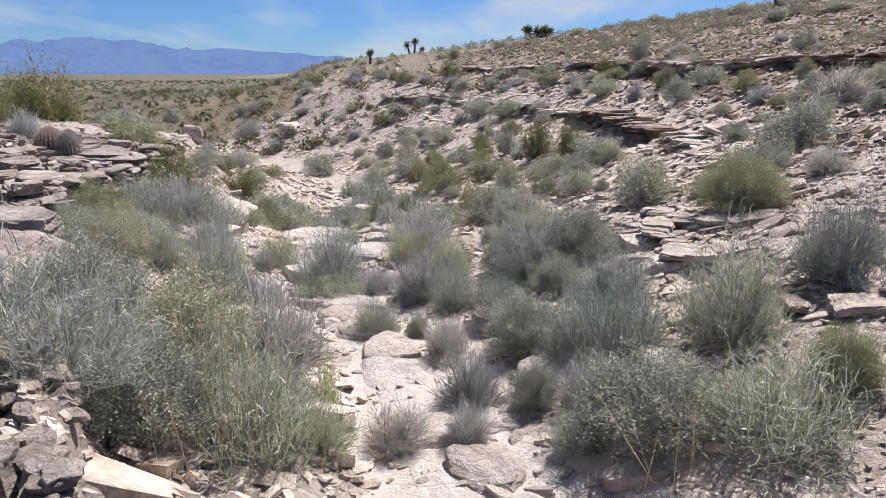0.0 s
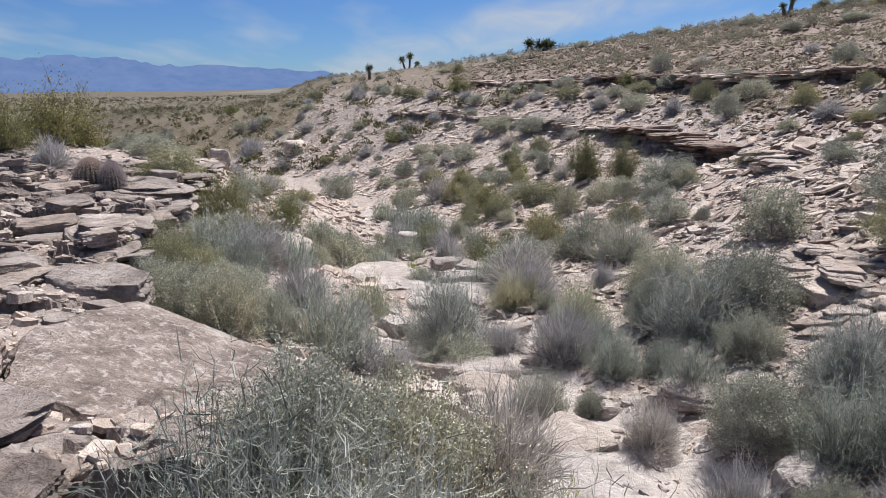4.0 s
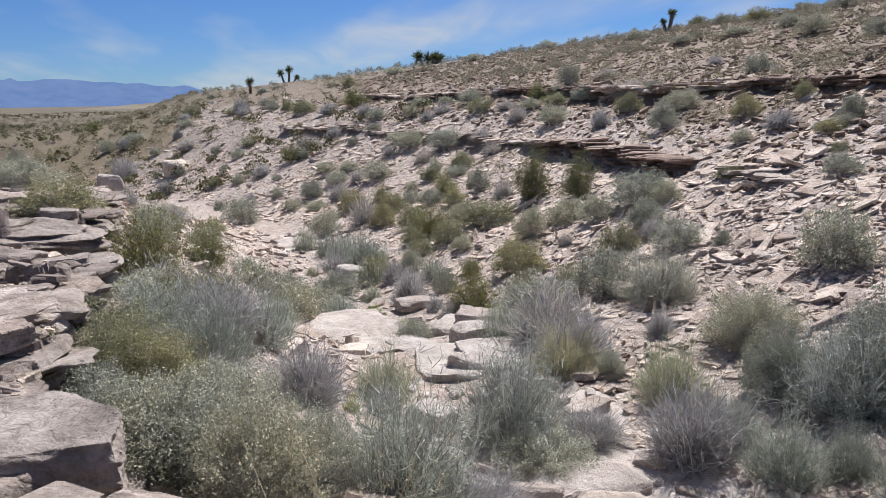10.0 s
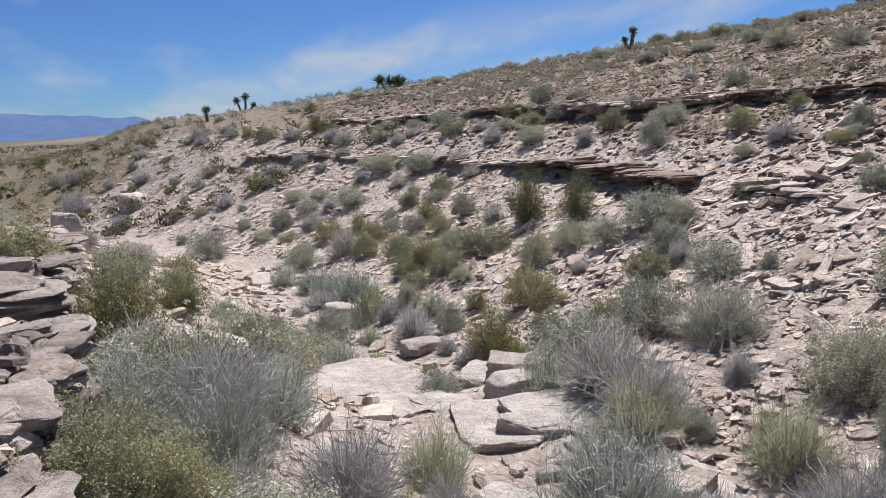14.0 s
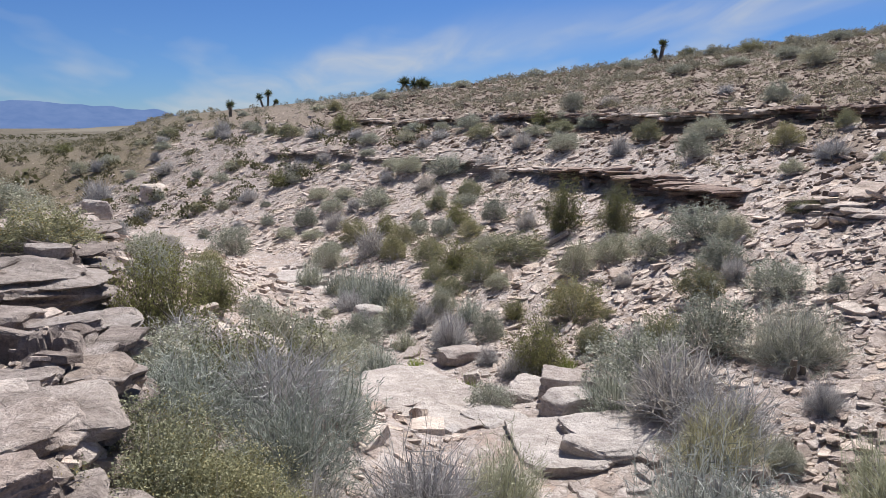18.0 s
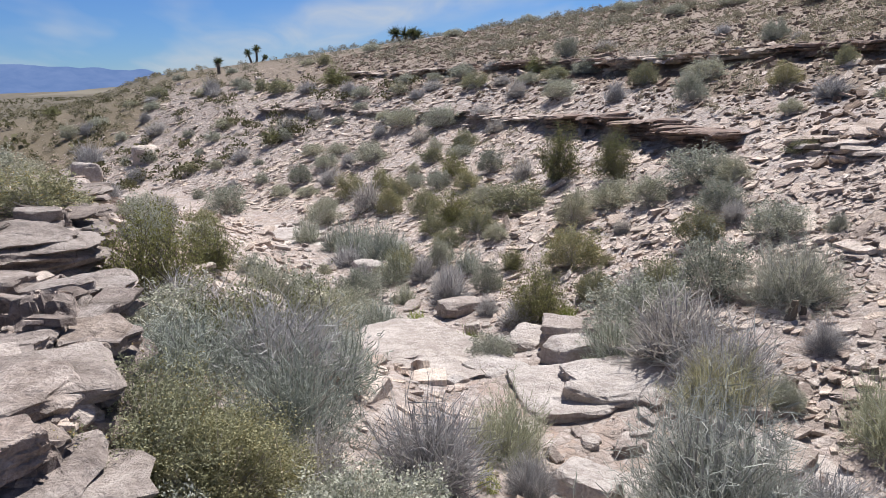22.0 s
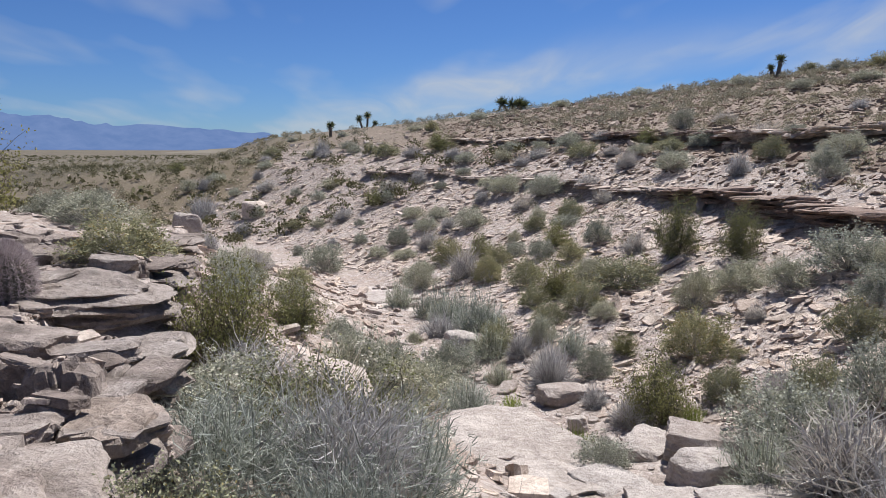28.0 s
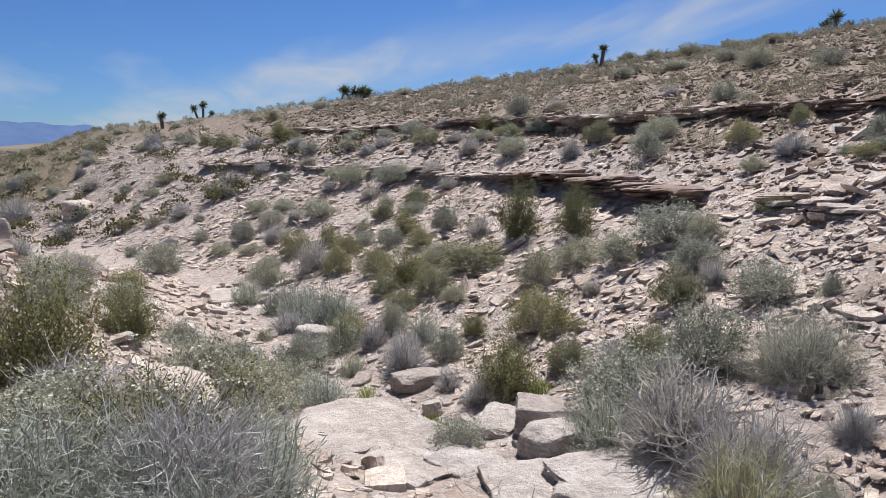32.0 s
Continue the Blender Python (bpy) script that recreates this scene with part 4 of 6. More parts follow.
# blocks at the edge of the bench
boulder("grey weathered block on the bench edge", -4.72, 7.32, 0.9, 0.75, 0.5, GREY_STONE, 2, 12, (2, 3), 0.5, 0.75, fine=5, grooved=0.1, top=0.12)
boulder("grey weathered block on the bench edge", -5.6, 7.2, 0.95, 0.85, 0.5, GREY_STONE, 3, -8, (-2, 0), 0.5, 0.72, fine=5, grooved=0.1, top=0.15)
boulder("tilted flat pale plate among bench rocks", -5.5, 8.85, 0.75, 0.36, 0.13, SHELF_STONE, 4, -42, (6, 16), 0.1, 0.8)
boulder("broad flat grey slab on the bench", -5.3, 9.1, 0.8, 0.6, 0.16, GREY_STONE, 5, 20, (0, 2), 0.3, 0.8)
boulder("broad flat tan slab on the bench", -6.4, 10.1, 0.95, 0.55, 0.18, SHELF_STONE, 6, 5, (2, 0), 0.2, 0.8)
boulder("thick banded grey rock bulging over the bank", -6.65, 13.2, 1.6, 1.1, 0.6, GREY_STONE, 7, 25, (3, 4), 0.35, 0.5, fine=5, grooved=0.34, top=0.2)
boulder("white upright rock at the end of the bench", -7.8, 21.3, 0.62, 0.5, 0.62, PALE_STONE, 8, 10, (0, 8), 0.4, 0.3)
boulder("rounded pale boulder at the foot of the far slope", -11.1, 49.5, 1.5, 1.3, 1.2, STONE, 9, 0, (0, 0), 0.2, 0.25)
# the wash floor
boulder("broad pale flat bedrock slab in the wash", -2.6, 13.2, 1.45, 2.5, 0.55, PALE_STONE, 10, 18, (-3, 2), 0.42, 0.95, fine=5, top=-1.56)
boulder("pale flat bedrock plate split by dark cracks", -1.6, 11.4, 0.95, 1.2, 0.3, PALE_STONE, 32, -10, (-2, 0), 0.4, 0.95, top=-1.40)
boulder("pale pinkish bedrock plate in the wash", -1.95, 12.3, 0.6, 0.6, 0.3, PALE_STONE, 33, 25, (0, 3), 0.4, 0.95, top=-1.5)
boulder("pale angular block over a dark crack", -0.9, 12.65, 0.78, 0.5, 0.36, PALE_STONE, 11, -28, (0, 2), 0.1, 0.95, top=-1.27)
boulder("white angular block in the wash", -1.15, 12.2, 0.6, 0.45, 0.3, PALE_STONE, 12, 10, (0, 2), 0.2, 0.85)
boulder("white angular block in the wash", -1.25, 13.2, 0.65, 0.5, 0.25, PALE_STONE, 13, 40, (5, 0), 0.3, 0.8)
boulder("pale flat rock in the wash", -1.0, 11.3, 1.1, 0.9, 0.22, PALE_STONE, 14, 0, (0, 0), 0.45, 0.7)
boulder("pale flat rock in the wash", -1.3, 15.9, 0.8, 0.45, 0.28, PALE_STONE, 15, 15, (0, 5), 0.25, 0.8)
boulder("pale worn boulder beside the sandy channel", -1.35, 8.25, 1.15, 0.7, 0.42, PALE_STONE, 16, 12, (0, 0), 0.7, 0.45)
boulder("pale worn bedrock in the wash", -0.35, 5.8, 0.9, 1.3, 0.35, PALE_STONE, 17, 20, (3, 2), 0.84, 0.5)
boulder("pale worn bedrock in the wash", -1.2, 7.8, 0.7, 0.5, 0.3, PALE_STONE, 18, -20, (0, 0), 0.65, 0.5)
boulder("pale worn bedrock in the wash", 0.75, 7.0, 0.8, 0.6, 0.3, PALE_STONE, 19, 30, (0, 4), 0.65, 0.5)
for x, y, w, d, turn in ((-0.15, 4.7, 0.7, 0.5, 10), (0.3, 4.2, 0.5, 0.6, 40), (0.45, 4.9, 0.45, 0.35, -20), (-0.55, 6.6, 0.6, 0.7, 15), (0.1, 6.3, 0.55, 0.4, 70), (-0.9, 7.2, 0.7, 0.5, -10), (0.55, 3.6, 0.6, 0.5, 25), (0.2, 3.2, 0.4, 0.5, 0), (0.9, 5.6, 0.5, 0.4, 30)):
    boulder("low pale hump of worn bedrock in the sand", x, y, w, d, 0.24, PALE_STONE, int(70 + x * 9 + y * 7), turn, (3, -3), 0.62, 0.45)
boulder("white rounded rock in the wash", -2.3, 19.5, 0.75, 0.65, 0.5, PALE_STONE, 20, 0, (0, 6), 0.45, 0.3)
boulder("pale bare sandstone patch in the wash bed", -3.5, 25.6, 1.7, 2.6, 0.25, PALE_STONE, 21, -20, (-3, 0), 0.65, 0.3)
boulder("pale sloping rock face on the bank", -4.5, 13.9, 0.9, 1.9, 0.5, PALE_STONE, 22, 10, (0, 22), 0.45, 0.6)
boulder("tan block lying against the slope", 1.15, 12.3, 0.42, 0.34, 0.3, STONE, 23, 10, (0, -8), 0.3, 0.75)
boulder("flat tan slab on the shelf", 2.5, 8.25, 0.55, 0.4, 0.3, STONE, 24, 8, (8, 0), 0.55, 0.85)
boulder("rounded tan block below the shelf", 2.45, 7.0, 0.75, 0.55, 0.4, STONE, 25, 0, (0, 0), 0.6, 0.5)
boulder("flat undercut slab beside the path", 3.2, 4.9, 0.45, 0.36, 0.09, STONE, 26, -20, (0, -8), -0.2, 0.8)
boulder("pale flat stone between bushes", 1.85, 4.95, 0.6, 0.4, 0.2, PALE_STONE, 27, 0, (0, 0), 0.3, 0.7)
boulder("pale stone slab with a sharp tip", -2.05, 2.9, 0.5, 0.36, 0.09, STONE, 28, -12, (0, 0), 1.2, 0.8)
boulder("long leaning plank of rock on the ledge", 6.0, 26.6, 0.28, 1.1, 0.16, PALE_STONE, 29, -28, (24, 0), -0.6, 0.85)
for x, y, w, turn, lean in ((5.0, 15.1, 0.8, 30, 16), (5.5, 15.5, 1.1, 20, -14), (6.0, 15.3, 0.9, -15, 20), (6.3, 15.9, 1.5, 24, -16), (5.7, 16.1, 0.9, 50, 8), (6.6, 15.4, 0.8, 5, -22), (4.7, 15.8, 0.7, -30, -10)):
    w *= 0.55
    boulder("thin plate of rock leaning over a dark gap", x, y, w, w * 0.55, 0.08, STONE, int(40 + w * 10 + x * 3), turn, (4, lean), -0.9, 0.9)


def lay_slabs():
    """Slabs of the bench that can be told apart, each a piece of the ground."""
    r = rng_of(77)
    meshes = {m.name: [mesh_of("slab", v, f, m, i % 2 == 0) for i, (v, f) in enumerate(WORN)] for m in (SHELF_STONE, GREY_STONE)}
    laid = []
    tries = 0
    while len(laid) < 190 and tries < 30000:
        tries += 1
        y = r.uniform(1.2, 15.5) if r.uniform() < 0.35 else r.uniform(7.5, 14)
        x = float(RIM_X(np.array(y))) - r.uniform(-0.35, 4.2) ** 1.0
        if ((x + 3.4) / 1.4) ** 2 + ((y - 5.5) / 1.3) ** 2 < 1:
            continue
        if y < 4.2 and x > -2.7:
            continue
        s = r.choice([0.18, 0.26, 0.36, 0.46, 0.58], p=[0.36, 0.36, 0.20, 0.07, 0.01])
        if any((x - a) ** 2 + (y - b) ** 2 < (0.33 * (s + c)) ** 2 for a, b, c in laid):
            continue
        laid.append((x, y, s))
        t = min(0.17, s * r.uniform(0.24, 0.42))
        m = (GREY_STONE, GREY_STONE, GREY_STONE, SHELF_STONE)[r.randint(4)]
        ob = new("slab", meshes[m.name][r.randint(len(WORN))])
        tip = 0.045 if r.uniform() < 0.8 else 0.15
        ob.matrix_world = Matrix.LocRotScale((x, y, float(ground_height(x, y)) + r.uniform(-0.08, 0.0)), Euler((r.normal(0, tip), r.normal(0, tip), r.uniform(0, 6.3))), (s * r.uniform(0.9, 1.4), s * r.uniform(0.7, 1.0), t))
        ob.parent = ground


lay_slabs()


def bench_block(x, y, w, d, h, seed, turn, tilt, mat):
    """A flat-topped block of bedded rock at the edge of the bench."""
    bm = block_shape(seed, 0.75, 4, 8, (0.88, 1.15), 0.25, 0.16)
    bm.verts.index_update()
    v = np.array([(p.co.x * 0.54, p.co.y * 0.54, p.co.z * 0.54 + 0.45) for p in bm.verts])
    f = [tuple(q.index for q in t.verts) for t in bm.faces]
    bm.free()
    ob = tagged(new("bench_block", mesh_of("bench_block", v * np.array([w, d, h]), f, mat)), "flat-topped weathered grey block at the bench edge", "boulder", "blocks of the bench edge")
    ob.matrix_world = Matrix.LocRotScale((x, y, float(ground_height(x, y)) - 0.45 * h), Euler((radians(tilt[0]), radians(tilt[1]), radians(turn))), None)


bench_block(-7.39, 11.84, 0.56, 0.47, 0.23, 820, -39, (3, 2), mat=SHELF_STONE)
bench_block(-6.13, 11.13, 0.62, 0.47, 0.26, 821, 15, (2, 4), mat=GREY_STONE)
bench_block(-5.55, 9.79, 0.38, 0.27, 0.17, 822, -2, (-1, -2), mat=GREY_STONE)
bench_block(-5.32, 10.14, 0.54, 0.40, 0.20, 823, 33, (1, 1), mat=SHELF_STONE)
bench_block(-6.00, 9.73, 0.57, 0.38, 0.25, 824, -10, (3, -4), mat=SHELF_STONE)
bench_block(-6.21, 10.58, 0.35, 0.29, 0.16, 826, 0, (-2, -4), mat=GREY_STONE)
bench_block(-5.38, 10.65, 0.39, 0.24, 0.13, 827, -37, (-3, -2), mat=SHELF_STONE)
bench_block(-5.63, 11.01, 0.46, 0.32, 0.19, 828, 10, (-4, -5), mat=GREY_STONE)
bench_block(-5.05, 10.34, 0.36, 0.23, 0.13, 829, 8, (2, -3), mat=SHELF_STONE)
bench_block(-5.61, 9.34, 0.43, 0.33, 0.17, 830, 22, (2, 3), mat=SHELF_STONE)
bench_block(-5.26, 8.95, 0.54, 0.41, 0.25, 831, 31, (4, -3), mat=SHELF_STONE)
bench_block(-5.22, 8.48, 0.31, 0.23, 0.14, 836, 39, (-1, -2), mat=SHELF_STONE)
bench_block(-5.36, 7.48, 0.52, 0.36, 0.23, 837, 19, (1, 2), mat=GREY_STONE)
bench_block(-6.10, 9.13, 0.62, 0.48, 0.29, 839, 35, (3, -1), mat=GREY_STONE)
bench_block(-5.80, 8.08, 0.55, 0.39, 0.26, 840, -31, (0, -1), mat=GREY_STONE)
bench_block(-6.46, 10.37, 0.69, 0.52, 0.29, 842, -36, (2, 1), mat=GREY_STONE)
bench_block(-5.48, 6.45, 0.54, 0.42, 0.17, 844, 27, (0, 1), mat=GREY_STONE)
bench_block(-4.53, 5.24, 0.51, 0.33, 0.23, 846, -13, (-4, 1), mat=SHELF_STONE)
bench_block(-3.70, 4.07, 0.58, 0.42, 0.20, 847, -30, (3, 2), mat=GREY_STONE)
bench_block(-3.99, 5.08, 0.60, 0.42, 0.19, 848, 39, (3, -1), mat=SHELF_STONE)
bench_block(-3.24, 3.53, 0.38, 0.28, 0.16, 849, 6, (3, 3), mat=GREY_STONE)

# ---------------------------------------------------------------- plants
def unit(v):
    return v / np.maximum(np.linalg.norm(v, axis=-1, keepdims=True), 1e-9)


def ribbons(start, tip, width, bow, r):
    """Thin tapering shoots from start to tip, bowed sideways: a quad and a point each."""
    n = len(start)
    d = tip - start
    side = unit(np.cross(d, r.normal(0, 1, (n, 3)))) * width[:, None] * 0.5
    mid = start + d * 0.55 + bow
    v = np.stack([start - side, start + side, mid + side * 0.8, mid - side * 0.8, tip], 1).reshape(-1, 3)
    b = np.arange(n) * 5
    f = [(a, a + 1, a + 2, a + 3) for a in b] + [(a + 3, a + 2, a + 4) for a in b]
    return v, f


def tubes(start, tip, w0, w1):
    """Three-sided tapering twigs."""
    n = len(start)
    d = unit(tip - start)
    a = unit(np.cross(d, np.array([[0.31, 0.9, 0.2]])))
    b = np.cross(d, a)
    v = []
    for p, w in ((start, w0), (tip, w1)):
        for k in range(3):
            v.append(p + (a * math.cos(k * 2.094) + b * math.sin(k * 2.094)) * np.reshape(w, (-1, 1)) * 0.5)
    v = np.stack(v, 1).reshape(-1, 3)
    f = []
    for q in np.arange(n) * 6:
        f += [(q, q + 1, q + 4, q + 3), (q + 1, q + 2, q + 5, q + 4), (q + 2, q, q + 3, q + 5)]
    return v, f


def leaves(centre, size, r, long=1.8, rise=None):
    """Small diamond leaves, each its own way up."""
    n = len(centre)
    d = unit(r.normal(0, 1, (n, 3)) + (0 if rise is None else rise))
    s = unit(np.cross(d, r.normal(0, 1, (n, 3))))
    size = np.broadcast_to(size, (n,))[:, None]
    v = np.stack([centre - d * size * long * 0.5, centre + s * size * 0.5, centre + d * size * long * 0.5, centre - s * size * 0.5], 1).reshape(-1, 3)
    return v, [(a, a + 1, a + 2, a + 3) for a in np.arange(n) * 4]


def both(*sets):
    V, F, base = [], [], 0
    for v, f in sets:
        V.append(v)
        F += [tuple(i + base for i in q) for q in f]
        base += len(v)
    return np.concatenate(V), F


def dome(n, r, low=0.05, spread=1.0):
    """Directions over an upper half ball, as (n, 3)."""
    a = r.uniform(0, 2 * math.pi, n)
    c = r.uniform(low, 1, n) ** spread
    s = np.sqrt(1 - c * c)
    return np.stack([np.cos(a) * s, np.sin(a) * s, c], 1)


def lumpy(d, seed):
    """An uneven outline for a crown: a factor by direction."""
    a = np.arctan2(d[:, 1], d[:, 0]) * 1.4
    return 0.82 + 0.24 * waves(a * 1.0 + seed * 7.1, d[:, 2] * 2.2, 0.55, seed) + 0.10 * waves(a + seed, d[:, 2] * 3, 0.2, seed + 5)


def broom_shape(seed, n, w=0.0075, twigs=6, high=0.85, wild=0.42):
    """A mound of thin stalks from a woody foot, each breaking into short upright twigs."""
    r = rng_of(seed)
    d = dome(n, r, 0.02, 1.0)
    reach = lumpy(d, seed) * r.uniform(0.55, 0.97, n)
    tip = d * np.array([0.5, 0.5, high]) * reach[:, None] + r.normal(0, 0.04, (n, 3))
    tip[:, 2] = np.maximum(tip[:, 2], 0.04)
    inward = r.uniform(0.15, 0.85, n)
    foot = np.stack([tip[:, 0] * inward + r.normal(0, 0.03, n), tip[:, 1] * inward + r.normal(0, 0.03, n), r.uniform(0, 0.04, n)], 1)
    bow = np.stack([tip[:, 0] * 0.1, tip[:, 1] * 0.1, -0.02 + 0 * reach], 1) + r.normal(0, 0.022, (n, 3))
    sets = [ribbons(foot, tip, np.full(n, w * 1.2), bow, r)]
    for k in range(twigs):
        at = r.uniform(0.3, 1.0, n)[:, None]
        s = foot + (tip - foot) * at + bow * 3.5 * at * (1 - at)
        way = unit(d * np.array([1, 1, 0.5]) * 0.6 + np.array([0, 0, 0.7]) + r.normal(0, wild, (n, 3)))
        e = s + way * r.uniform(0.04, 0.16, (n, 1)) * np.array([0.8, 0.8, high])
        e[:, 2] = np.maximum(e[:, 2], 0.03)
        sets.append(ribbons(s, e, np.full(n, w * 0.85), r.normal(0, 0.014, (n, 3)), r))
    m = max(10, n // 14)
    dd = dome(m, r, 0.1) * np.array([0.3, 0.3, 0.42])
    wood = tubes(np.zeros((m, 3)) + r.normal(0, 0.05, (m, 3)) * np.array([1, 1, 0]), dd, np.full(m, 0.016), np.full(m, 0.007))
    return {"crown": both(*sets), "woody_base": wood}


def leafy_shape(seed, clumps, per, leaf, high=0.62, tips=0, long=3.0):
    """A rounded bush: woody stems within, clumps of small leaves over an uneven dome with gaps."""
    r = rng_of(seed)
    d = dome(clumps, r, 0.0, 0.9)
    out = lumpy(d, seed) * r.uniform(0.66, 1.05, clumps)
    c = d * np.array([0.5, 0.5, high]) * out[:, None]
    c[:, 2] += 0.05
    spread = 0.026
    pts = (c[:, None, :] + r.normal(0, spread, (clumps, per, 3))).reshape(-1, 3)
    pts[:, 2] = np.abs(pts[:, 2])
    up = np.repeat(d, per, 0) * 0.5 + np.array([0, 0, 0.2])
    twig_s = c * r.uniform(0.25, 0.6, (clumps, 1))
    k3 = clumps * 2
    which = r.randint(0, clumps, k3)
    at = c[which] * r.uniform(0.5, 0.85, (k3, 1)) + r.normal(0, 0.03, (k3, 3))
    end = c[which] * r.uniform(0.92, 1.12, (k3, 1)) + r.normal(0, 0.05, (k3, 3))
    end[:, 2] = np.abs(end[:, 2])
    at[:, 2] = np.abs(at[:, 2])
    shoots = ribbons(at, end, np.full(k3, leaf * 0.4), r.normal(0, 0.012, (k3, 3)), r)
    shapes = {"foliage": both(shoots, leaves(pts, r.uniform(0.7, 1.3, len(pts)) * leaf, r, long, up)),
              "woody_base": both(tubes(np.zeros((clumps // 4, 3)), c[::4][:clumps // 4] * 0.6, np.full(clumps // 4, 0.013), np.full(clumps // 4, 0.007)),
                                 ribbons(twig_s[::2], c[::2] * 1.04, np.full(len(c[::2]), 0.006), r.normal(0, 0.02, (len(c[::2]), 3)), r))}
    if tips:
        k = r.choice(clumps, tips)
        q = (c[k][:, None, :] * 1.06 + r.normal(0, 0.035, (tips, 5, 3))).reshape(-1, 3)
        shapes["bloom"] = leaves(q, leaf * 0.9, r, 2.0, np.repeat(d[k], 5, 0))
    return shapes


def twig_shape(seed, n, high=0.7, w=0.0065):
    """A bare grey bush: forked crooked twigs."""
    r = rng_of(seed)
    d = dome(n, r, 0.02, 1.25)
    mid = d * np.array([0.34, 0.34, high * 0.55]) * r.uniform(0.5, 1.1, (n, 1)) + r.normal(0, 0.03, (n, 3))
    mid[:, 2] = np.abs(mid[:, 2])
    stems = tubes((mid * r.uniform(0.0, 0.7, (n, 1)) + r.normal(0, 0.05, (n, 3))) * np.array([1, 1, 0]), mid, np.full(n, w * 1.8), np.full(n, w))
    sets = []
    for k in range(9):
        s = mid * r.uniform(0.4, 1.0, (n, 1))
        e = s + d * np.array([0.16, 0.16, high * 0.3]) * r.uniform(0.0, 0.8, (n, 1)) + r.normal(0, 0.085, (n, 3)) + np.array([0, 0, 0.02])
        e[:, 2] = np.abs(e[:, 2])
        sets.append(ribbons(s, e, np.full(n, w * 0.85), r.normal(0, 0.022, (n, 3)), r))
    return {"woody_base": stems, "branchwork": both(*sets)}


def creosote_shape(seed, stems, sprays, per, leaf, loose=0.034):
    """A tall open bush: crooked rising limbs, fine twigs, and olive leaves in loose sprays."""
    r = rng_of(seed)
    d = dome(stems, r, 0.03, 1.05)
    d = unit(d + r.normal(0, 0.15, (stems, 3)))
    d[:, 2] = np.abs(d[:, 2])
    long = lumpy(d, seed)[:, None] * r.uniform(0.75, 1.0, (stems, 1))
    knee = d * np.array([0.30, 0.30, 0.38]) * long + r.normal(0, 0.035, (stems, 3))
    top = knee + d * np.array([0.22, 0.22, 0.32]) * long + r.normal(0, 0.05, (stems, 3))
    limbs = [tubes(r.normal(0, 0.025, (stems, 3)) * np.array([1, 1, 0]), knee, np.full(stems, 0.008), np.full(stems, 0.0055)),
             tubes(knee, top, np.full(stems, 0.0055), np.full(stems, 0.002))]
    pts = []
    for k in range(sprays):
        at = r.uniform(0.0, 1.0, (stems, 1)) ** 0.8
        s = knee * 0.6 + (top - knee * 0.6) * at
        e = s + r.normal(0, 0.085, (stems, 3)) + np.array([0, 0, 0.05])
        e[:, 2] = np.maximum(e[:, 2], 0.05)
        limbs.append(ribbons(s, e, np.full(stems, 0.004), r.normal(0, 0.012, (stems, 3)), r))
        pts.append((s[:, None, :] + (e - s)[:, None, :] * r.uniform(0.3, 1.15, (stems, per, 1)) + r.normal(0, loose * 0.6, (stems, per, 3))).reshape(-1, 3))
    pts = np.concatenate(pts)
    return {"branchwork": both(*limbs), "foliage": leaves(pts, r.uniform(0.7, 1.3, len(pts)) * leaf, r, 1.6)}


def flowering_shape(seed):
    """A green leafy bush with pale dry flower heads on long stalks."""
    s = creosote_shape(seed, 42, 14, 9, 0.0105)
    r = rng_of(seed + 50)
    n = 60
    d = dome(n, r, 0.35)
    tip = d * np.array([0.5, 0.5, 0.72]) * r.uniform(0.75, 1.0, (n, 1))
    s["flower_stem"] = ribbons(tip * 0.4, tip, np.full(n, 0.006), r.normal(0, 0.02, (n, 3)), r)
    c = (tip[:, None, :] + r.normal(0, 0.008, (n, 7, 3))).reshape(-1, 3)
    s["blossom"] = leaves(c, 0.013, r, 1.2)
    return s


PLANT_LOOKS = {
    "crown": BROOM, "woody_base": TWIG, "foliage": SAGE, "bloom": GOLD, "branchwork": TWIG, "flower_stem": STRAW, "blossom": FLOWER}


def plant_meshes(shapes, **looks):
    """Meshes of one plant, brought to one metre across and one metre high."""
    out = []
    pts = np.concatenate([v for name, (v, f) in shapes.items() if name not in ("flower_stem", "blossom")])
    fit = np.array([(0.41 if "woody_base" in shapes and "branchwork" in shapes else 0.45) / np.percentile(np.hypot(pts[:, 0], pts[:, 1]), 86)] * 2 + [1.0 / np.percentile(pts[:, 2], 98)])
    for name, (v, f) in shapes.items():
        v = v * fit
        out.append((name, mesh_of(name, v, f, looks.get(name, PLANT_LOOKS[name]))))
    return out


